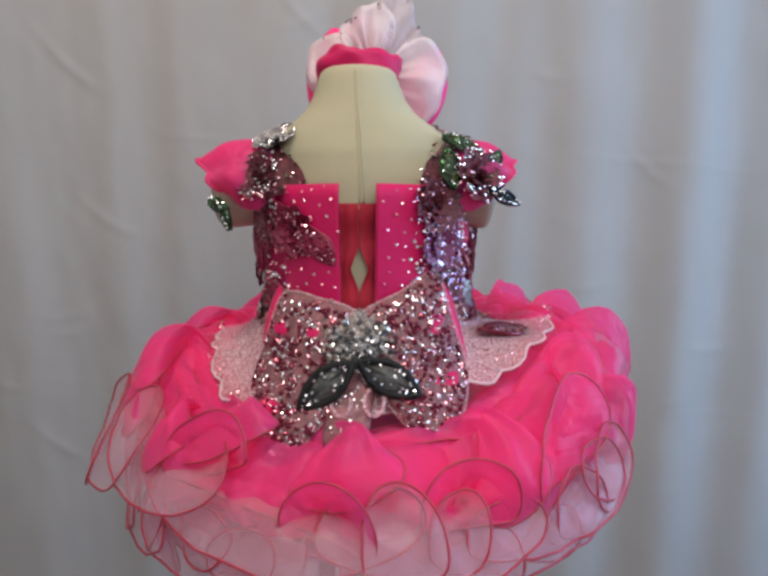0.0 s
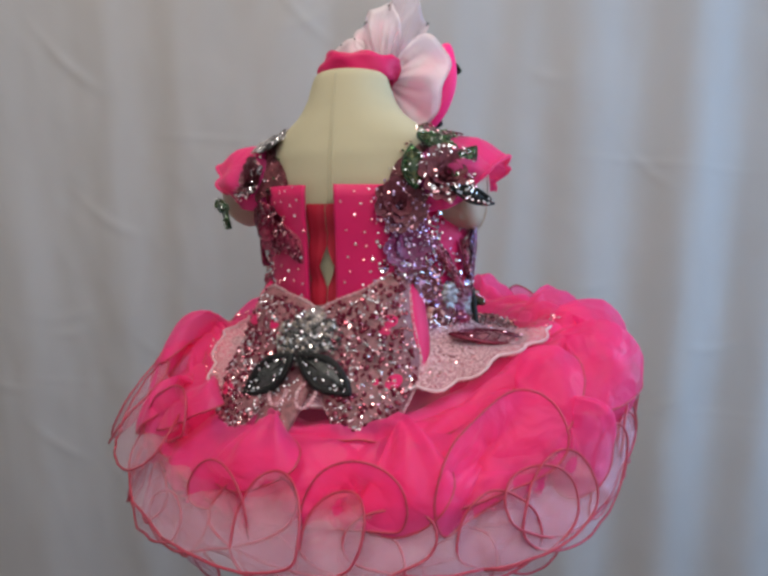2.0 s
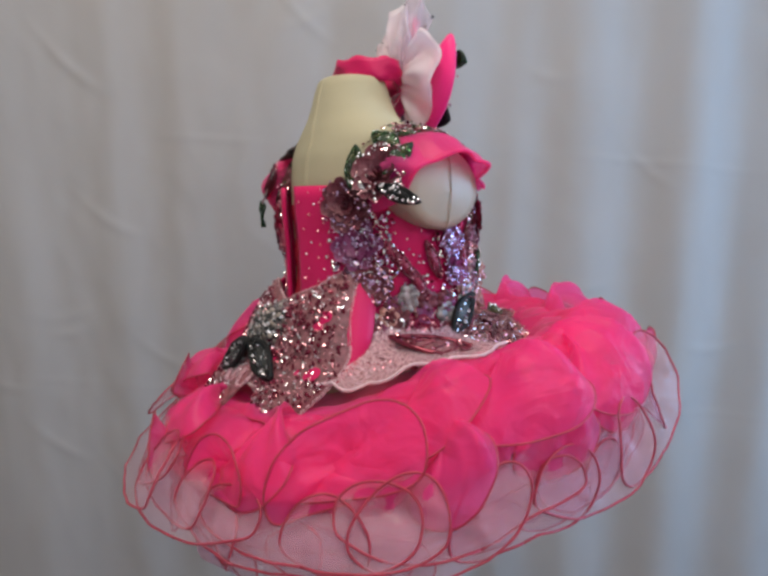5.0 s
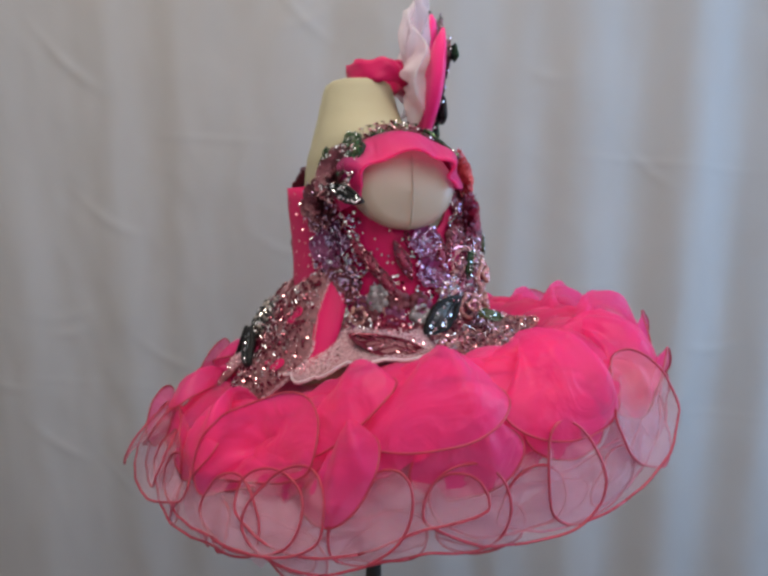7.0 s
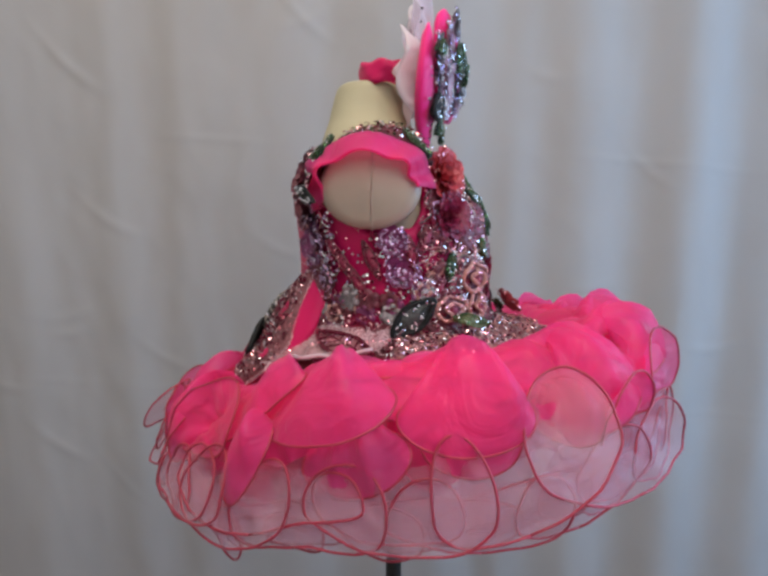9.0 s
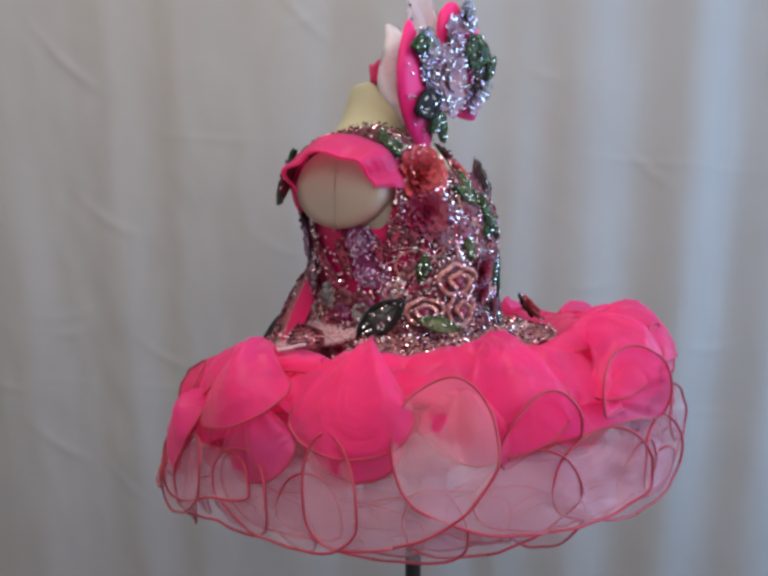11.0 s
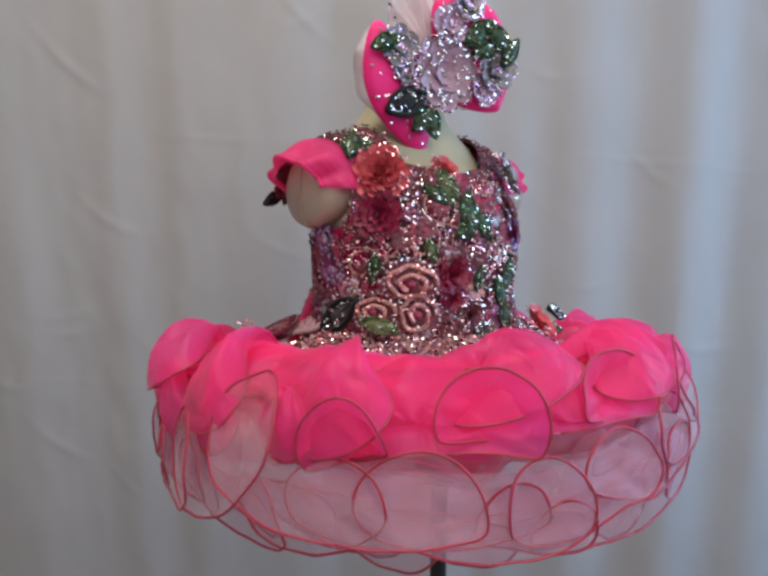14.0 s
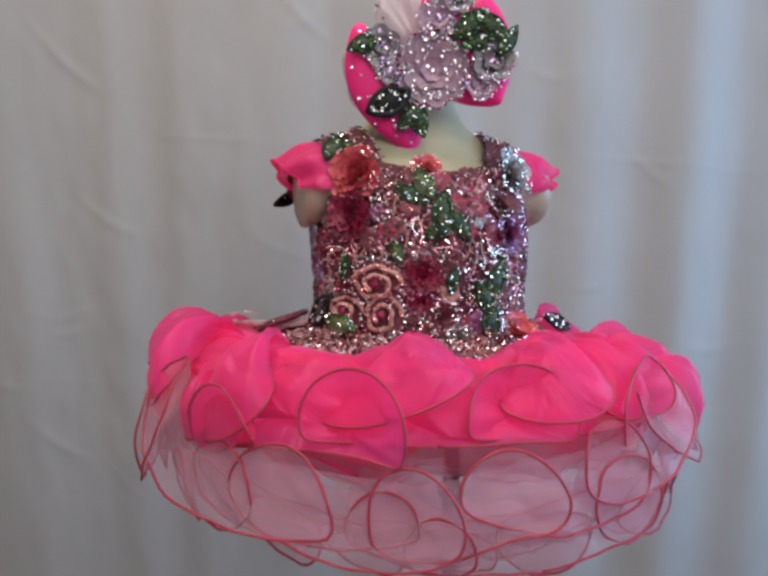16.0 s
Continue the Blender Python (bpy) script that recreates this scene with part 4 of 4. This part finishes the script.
def scatter():
    lists = {"clear": [], "rose": [], "garnet": [], "violet": []}

    def put(kind, phi, z, r, off):
        lists[kind].append((on_body(phi, z, off), body_normal(phi, z), r))
    for i in range(4400):
        phi, z = rng.uniform(18, 165), rng.uniform(-0.14, 0.16)
        if z > neckline(phi):
            continue
        left = (phi - 18) / 147
        put(rng.choices(("clear", "rose", "garnet", "violet"), (3.2 + 2.5 * left, 3, 3.8 - 2 * left, 0.3 + 2.0 * left))[0], phi, z, rng.uniform(0.0015, 0.0031), rng.uniform(0.010, 0.016))
    for i in range(900):
        phi, z = rng.choice((rng.uniform(-50, 20), rng.uniform(160, 230))), rng.uniform(-0.14, 0.06)
        if rng.random() > 0.35 + 0.6 * smoothstep(0.05, -0.09, z):
            continue
        put(rng.choices(("clear", "rose", "garnet", "violet"), (5, 3, 2, 1.4))[0], phi, z, rng.uniform(0.0022, 0.004), 0.009)
    for i in range(320):
        phi, z = rng.gauss(311, 9), rng.gauss(0.02, 0.04)
        if -0.1 < z < 0.12 and 292 < phi < 336:
            put(rng.choices(("clear", "violet", "garnet"), (4, 3, 2))[0], phi, z, rng.uniform(0.0025, 0.0042), 0.014)
    # rows of single stones on the back panels and sides
    for r in range(11):
        for c in range(13):
            phi = 226 + 7.2 * c + (3.6 if r % 2 else 0)
            z = 0.121 - 0.0205 * r
            if 259 < phi < 277:
                continue
            put("rose" if (r + c) % 3 else "clear", phi + rng.uniform(-1.6, 1.6), z + rng.uniform(-0.005, 0.005), rng.uniform(0.0020, 0.0029), 0.0115 + (0.020 * ((312 - phi) / 36) ** 2 if 276 < phi < 312 else 0.014 * ((phi - 228) / 32) ** 2 if 228 < phi < 260 else 0.0) * (0.35 + 0.65 * (z + 0.15) / 0.278))
    for kind, mat in (("clear", STONE), ("rose", ROSESTONE), ("garnet", DARKSTONE), ("violet", VIOLET)):
        stones("beadwork", lists[kind], mat, dress, kind + " crystals sewn over the bodice")
    pts = []
    for i in range(300):
        phi = rng.uniform(5, 182)
        pts.append((on_body(phi, rng.uniform(-0.145, -0.11), 0.024), body_normal(phi, -0.12), rng.uniform(0.002, 0.0034)))
    spread = {STONE: [], ROSESTONE: [], DARKSTONE: [], PEACH: []}
    top = front_peplum.data.vertices
    for i in range(2200):
        k = 10 * rng.randrange(70) + min(9, int(rng.uniform(0, 1) ** 0.6 * 10))
        w = rng.choices(list(spread), (1.8, 3, 3.2, 2))[0]
        spread[w].append((top[k].co / U + Vector((rng.gauss(0, 0.004), rng.gauss(0, 0.004), rng.uniform(0.001, 0.004))), (0.4 * rng.gauss(0, 1), 0.5, 0.9), rng.uniform(0.0018, 0.0034)))
    for w, places in spread.items():
        stones("beadwork", places, w, front_peplum, "")
    for i in range(90):
        phi = rng.uniform(182, 360)
        pts.append((on_skirt(phi, 0.115 + 0.02 * math.cos(radians(3 * phi)) + rng.uniform(-0.004, 0.012), 0.024), (0, 0, 1), 0.0026))
    stones("beadwork", pts, ROSESTONE, dress, "rose crystals along the peplum")


scatter()


# ---- bow at the back ----
def pillow(name, outline, thick, to, mat, parent, label="", rings=6):
    """A padded flat shape from its outline (pairs), placed by to(a, b, depth)."""
    n = len(outline)
    fine = []
    for i in range(n):
        p0, p1, p2, p3 = (Vector(outline[(i + k) % n]).to_3d() for k in (-1, 0, 1, 2))
        for k in range(6):
            t = k / 6
            q = 0.5 * ((2 * p1) + (p2 - p0) * t + (2 * p0 - 5 * p1 + 4 * p2 - p3) * t * t + (3 * p1 - p0 - 3 * p2 + p3) * t ** 3)
            fine.append(q)
    c = sum(fine, Vector()) / len(fine)
    m = len(fine)
    v, f = [], []
    for side in (1, -1):
        for k in range(rings + 1):
            rho = k / rings
            for p in fine:
                q = c.lerp(p, 0.03 + 0.97 * rho)
                v.append(to(q.x, q.y, side * (thick * math.sqrt(max(0, 1 - rho ** 2.4)) + 0.0015)))
    per = (rings + 1) * m
    for s in (0, 1):
        for k in range(rings):
            for i in range(m):
                a, b = s * per + k * m + i, s * per + k * m + (i + 1) % m
                q = (a, a + m, b + m, b)
                f.append(q if s == 0 else q[::-1])
        f.append(tuple(s * per + i for i in range(m)))
    for i in range(m):
        a, b = rings * m + i, rings * m + (i + 1) % m
        f.append((a, a + per, b + per, b))
    ob = from_lists(name, v, f, mat, parent, label)
    return ob, [to(p.x, p.y, 0.0) for p in fine], c


def back_bow():
    bow = new("back_bow")
    bow.parent = dress
    tagged(bow, "large beaded net bow at the back waist")

    def to(x, z, d):
        return Vector((x, -0.154 + 0.50 * z - 0.45 * max(0.0, -0.125 - z) - d + 2.3 * (x + 0.05) ** 2, z - 0.3 * d))
    halves = ([(-0.05, -0.062), (-0.11, -0.040), (-0.167, -0.036), (-0.192, -0.10), (-0.208, -0.165), (-0.165, -0.236), (-0.11, -0.205), (-0.05, -0.118)],
              [(-0.05, -0.062), (0.01, -0.030), (0.063, -0.004), (0.088, -0.075), (0.108, -0.150), (0.078, -0.216), (0.02, -0.198), (-0.05, -0.118)])
    for out in halves:
        ob, edge, c = pillow("loop", out, 0.022, to, NET, bow, "beaded blush net loop with satin back")
        from_lists("edging", *tube(edge, 0.0028, 5, True), LACE, ob)
        x0, x1 = min(p[0] for p in out), max(p[0] for p in out)
        groups = {"clear": [], "garnet": [], "rose": []}
        while sum(map(len, groups.values())) < 760:
            x, z = rng.uniform(x0, x1), rng.uniform(-0.235, 0.0)
            inside = False
            for (ax, az), (bx, bz) in zip(out, out[1:] + out[:1]):
                if (az > z) != (bz > z) and x < (bx - ax) * (z - az) / (bz - az) + ax:
                    inside = not inside
            if inside:
                e = 0.0
                for (ax, az), (bx, bz) in zip(out, out[1:] + out[:1]):
                    ex, ez, dx, dz = bx - ax, bz - az, x - c.x, z - c.y
                    den = dx * ez - dz * ex
                    if abs(den) > 1e-9:
                        k = ((ax - c.x) * ez - (az - c.y) * ex) / den
                        w = ((ax - c.x) * dz - (az - c.y) * dx) / den
                        if k > 0 and -0.001 <= w <= 1.001:
                            e = max(e, min(1.0, 1 / k))
                kind = rng.choices(("clear", "garnet", "rose"), (3, 4, 3.5))[0]
                groups[kind].append((to(x, z, 0.022 * math.sqrt(max(0.0, 1 - e ** 2.4)) + 0.0035), (0, -1, 0.3), rng.uniform(0.0016, 0.0033) if kind != "garnet" else rng.uniform(0.0026, 0.0048)))
        for kind, mat in (("clear", STONE), ("garnet", DARKSTONE), ("rose", ROSESTONE)):
            stones("beadwork", groups[kind], mat, ob, "")
        for i in range(7):
            x, z = c.x + rng.uniform(-0.05, 0.05), c.y + rng.uniform(-0.05, 0.05)
            bv, bf = [], []
            nb = 12
            bv = [to(x + 0.011 * math.cos(2 * math.pi * i / nb) * k, z + 0.009 * math.sin(2 * math.pi * i / nb) * k, 0.0235 - 0.003 * k) for k in (0.4, 1) for i in range(nb)]
            bf = [tuple(range(nb))] + [(i, nb + i, nb + (i + 1) % nb, (i + 1) % nb) for i in range(nb)]
            from_lists("patch", bv, bf, SATIN, ob)
    for out in ([(0.066, -0.008), (0.080, -0.02), (0.10, -0.08), (0.112, -0.14), (0.100, -0.165), (0.088, -0.08)], [(-0.172, -0.040), (-0.185, -0.04), (-0.20, -0.09), (-0.20, -0.13), (-0.19, -0.10)]):
        pillow("loop_back", out, 0.020, lambda x, z, d: to(x, z, d - 0.018), SATIN, bow, "hot pink satin back of the bow")
    pillow("tail", [(-0.075, -0.12), (-0.035, -0.12), (-0.03, -0.165), (-0.040, -0.210), (-0.070, -0.226), (-0.095, -0.205), (-0.085, -0.16)], 0.010, lambda x, z, d: to(x, z, d + 0.004), NET, bow, "beaded blush net tail of the bow")
    stones("beadwork", [(to(rng.uniform(-0.085, -0.04), rng.uniform(-0.21, -0.13), 0.015), (0, -1, 0.3), 0.0024) for i in range(50)], STONE, bow, "clear crystals on the tail")
    pts = []
    while len(pts) < 240:
        a, b = rng.uniform(-1, 1), rng.uniform(-1, 1)
        if a * a + b * b < 1:
            pts.append((to(-0.05 + 0.052 * a, -0.088 + 0.036 * b, 0.020 + 0.018 * math.sqrt(1 - a * a - b * b)), (a, -1.2, b), rng.uniform(0.0028, 0.005)))
    pillow("knot", [(-0.05 + 0.05 * math.cos(k * 0.785), -0.088 + 0.034 * math.sin(k * 0.785)) for k in range(8)], 0.03, to, SILVER, bow, "silver beaded knot")
    stones("beadwork", pts[:60], STONE, bow, "clear crystals clustered on the knot")
    stones("beadwork", pts[60:130], CHAMPAGNE, bow, "champagne crystals clustered on the knot")
    stones("beadwork", pts[130:], GREY, bow, "grey crystals clustered on the knot")
    global parent_now
    parent_now = bow
    leaf(frame_at(to(-0.093, -0.137, 0.030), (-0.1, -1, 0.35), -48), 0.046, 0.020, BLACK, "black sequin leaf with silver centre", inner=GREY)
    leaf(frame_at(to(-0.008, -0.128, 0.032), (0.1, -1, 0.35), 60), 0.046, 0.020, BLACK, "black sequin leaf with silver centre", inner=GREY)
    parent_now = dress
    for x in (-0.072, -0.028):
        from_lists("ring", *tube([to(x + 0.013 * math.cos(a), -0.158 + 0.015 * math.sin(a), 0.020) for a in [2.0 + 4.6 * i / 20 for i in range(21)]], 0.0028, 6), LACE, bow, "pale beaded half ring")


back_bow()


# ---- headband ----
def headband():
    hb = tagged(new("headband"), "hot pink satin headband with jewelled bow on the bare neck", "headband")
    v, n, m = [], 64, 10
    for i in range(n):
        a = 2 * math.pi * i / n
        for j in range(m):
            w = 2 * math.pi * j / m
            crease = 0.003 * math.sin(3 * w + 2 * math.sin(2 * a)) + 0.0022 * math.sin(7 * a + 2 * w)
            r = 0.063 + 0.008 * math.cos(w) + crease
            z = 0.322 + (0.018 + crease) * math.sin(w) + 0.004 * math.sin(3 * a + 1)
            y = -0.012 + r * math.sin(a) * 0.76
            v.append((-0.060 + r * math.cos(a), y, z - 0.10 * y))
    f = [(i * m + j, ((i + 1) % n) * m + j, ((i + 1) % n) * m + (j + 1) % m, i * m + (j + 1) % m) for i in range(n) for j in range(m)]
    from_lists("band", v, f, SATIN, hb, "folded hot pink satin band")

    def to(e, z, d):
        x = e - 0.035
        return Vector((x, 0.056 + 0.10 * (z - 0.185) - 0.24 * e + d + 1.2 * e * e * 0.6, z - 0.2 * d))
    lobes = ([(0.117, 0.374), (0.131, 0.316), (0.118, 0.265), (0.085, 0.225), (0.045, 0.195), (0.016, 0.185), (0.004, 0.225), (0.015, 0.275), (0.045, 0.325), (0.085, 0.365)],
             [(-0.075, 0.425), (-0.112, 0.385), (-0.127, 0.33), (-0.118, 0.275), (-0.105, 0.258), (-0.055, 0.262), (-0.015, 0.285), (-0.015, 0.335), (-0.035, 0.39)],
             [(-0.02, 0.33), (0.012, 0.37), (0.012, 0.42), (-0.02, 0.44), (-0.05, 0.42), (-0.045, 0.37)])
    for out in lobes:
        ob, edge, c = pillow("bow_loop", out, 0.012, to, BOWPINK, hb, "hot pink satin bow loop dotted with crystals")
        pts = []
        for k in range(30):
            p = Vector(rng.choice(out)).lerp(Vector((c.x, c.y)), rng.uniform(0.08, 0.6))
            pts.append((to(p.x, p.y, 0.012), (0, 1, 0.2), 0.0028))
        stones("beadwork", pts, STONE, ob, "")

    def tulle(b0, b1, reach, kx, puff, shift, mat=TULLE):
        """A gathered loop of net that fans out from the knot between the angles b0 and b1, double and puffed."""
        nu, nv = 61, 12
        vv = []
        for side in (1, -1):
            for i in range(nu):
                t = i / (nu - 1)
                be = radians(b0 + (b1 - b0) * t)
                edge = reach * (0.66 + 0.34 * math.sin(math.pi * t) ** 0.7 + 0.05 * math.sin(9 * t + b0) + 0.02 * math.sin(23 * t))
                for j in range(nv):
                    k = j / (nv - 1)
                    r = edge * k * (1 - 0.04 * side)
                    y = 0.052 - shift * k - side * puff * math.sin(math.pi * k ** 0.8) * (0.35 + 0.65 * math.sin(math.pi * t)) + 0.009 * k * math.sin(14 * t + 4 * k + b0) + 0.004 * math.sin(31 * t + b0) * math.sin(math.pi * k) + 0.004 * noise.noise(Vector((6 * t, 3 * k, b0)))
                    vv.append((-0.035 + kx * r * math.cos(be), y - 0.20 * kx * r * math.cos(be), 0.315 + r * math.sin(be)))
        g = grid_faces(nu, nv)
        o = nu * nv
        ff = g + [tuple(k + o for k in q[::-1]) for q in g]
        rim = [i * nv + nv - 1 for i in range(nu)]
        ff += [(a, b, b + o, a + o) for a, b in zip(rim, rim[1:])]
        return from_lists("tulle_loop", vv, ff, mat, hb, "white tulle bow loop with black dots")

    loops = (tulle(-62, 50, 0.124, 1.0, 0.024, 0.012), tulle(118, 212, 0.128, 0.95, 0.022, 0.012), tulle(62, 132, 0.128, 0.9, 0.018, 0.014), tulle(40, 96, 0.150, 0.9, 0.014, -0.002, SHEER))
    for ob in loops:
        me = ob.data
        pick = [rng.randrange(len(me.vertices)) for i in range(46)]
        stones("beadwork", [(me.vertices[i].co / U + me.vertices[i].normal * 0.001, me.vertices[i].normal, 0.0024) for i in pick if me.vertices[i].co.y / U > 0.035], BLACK, ob, "")
    flower(frame_at(to(0.0, 0.312, 0.014), (0.24, 1, -0.10)), 0.062, LILAC, ((9, 1.0, 2), (8, 0.80, 8), (7, 0.58, 16), (6, 0.36, 30)), hb, "lilac organza flower with crystals")
    ring = []
    for i in range(130):
        a = rng.uniform(0, 6.28)
        k = 0.050 + 0.008 * abs(math.sin(4.5 * a))
        ring.append((to(0.0 + k * math.cos(a) * rng.uniform(0.94, 1.06), 0.312 + k * math.sin(a), 0.026), (math.cos(a) * 0.5, 1, math.sin(a) * 0.5), rng.uniform(0.0018, 0.003)))
    stones("beadwork", ring[::2], VIOLET, hb, "violet beads round the lilac flower")
    stones("beadwork", ring[1::2], DARKSTONE, hb, "dark beads round the lilac flower")
    for e, z, r, mat in ((0.078, 0.345, 0.034, SILVER), (-0.092, 0.325, 0.038, SILVER), (-0.075, 0.295, 0.03, LILAC), (0.062, 0.312, 0.028, SILVER), (-0.005, 0.385, 0.034, LILAC), (-0.035, 0.42, 0.03, SILVER)):
        flower(frame_at(to(e, z, 0.014), (0.24, 1, 0)), r, mat, ((7, 1.0, 12), (5, 0.62, 34)), hb, "small silver and lilac beaded flower", VIOLET)
    global parent_now
    parent_now = hb
    for e, z, roll, ln, wd, mat, inner in ((0.066, 0.263, 65, 0.036, 0.019, BLACK, BLACK), (0.020, 0.240, -20, 0.032, 0.016, GREEN, None), (0.034, 0.240, 40, 0.026, 0.013, GREEN, None), (-0.052, 0.378, 50, 0.034, 0.016, GREEN, None),
                                            (-0.085, 0.375, -55, 0.032, 0.015, GREEN, None), (-0.065, 0.352, 80, 0.026, 0.012, GREEN, None), (0.108, 0.345, 70, 0.026, 0.013, GREEN, None), (-0.108, 0.352, 30, 0.028, 0.012, GREEN, None)):
        leaf(frame_at(to(e, z, 0.020), (0.24, 1, 0), -roll), ln, wd, mat, "dark sequin leaf", inner=inner)
    parent_now = dress
    return hb


headband_ob = headband()


def motions():
    rows = [(t, pose(0, 0, Z0, 0, 0, a)) for t, a in TURN]
    for thing in (stand, form, dress, headband_ob):
        walk(thing, rows)


motions()
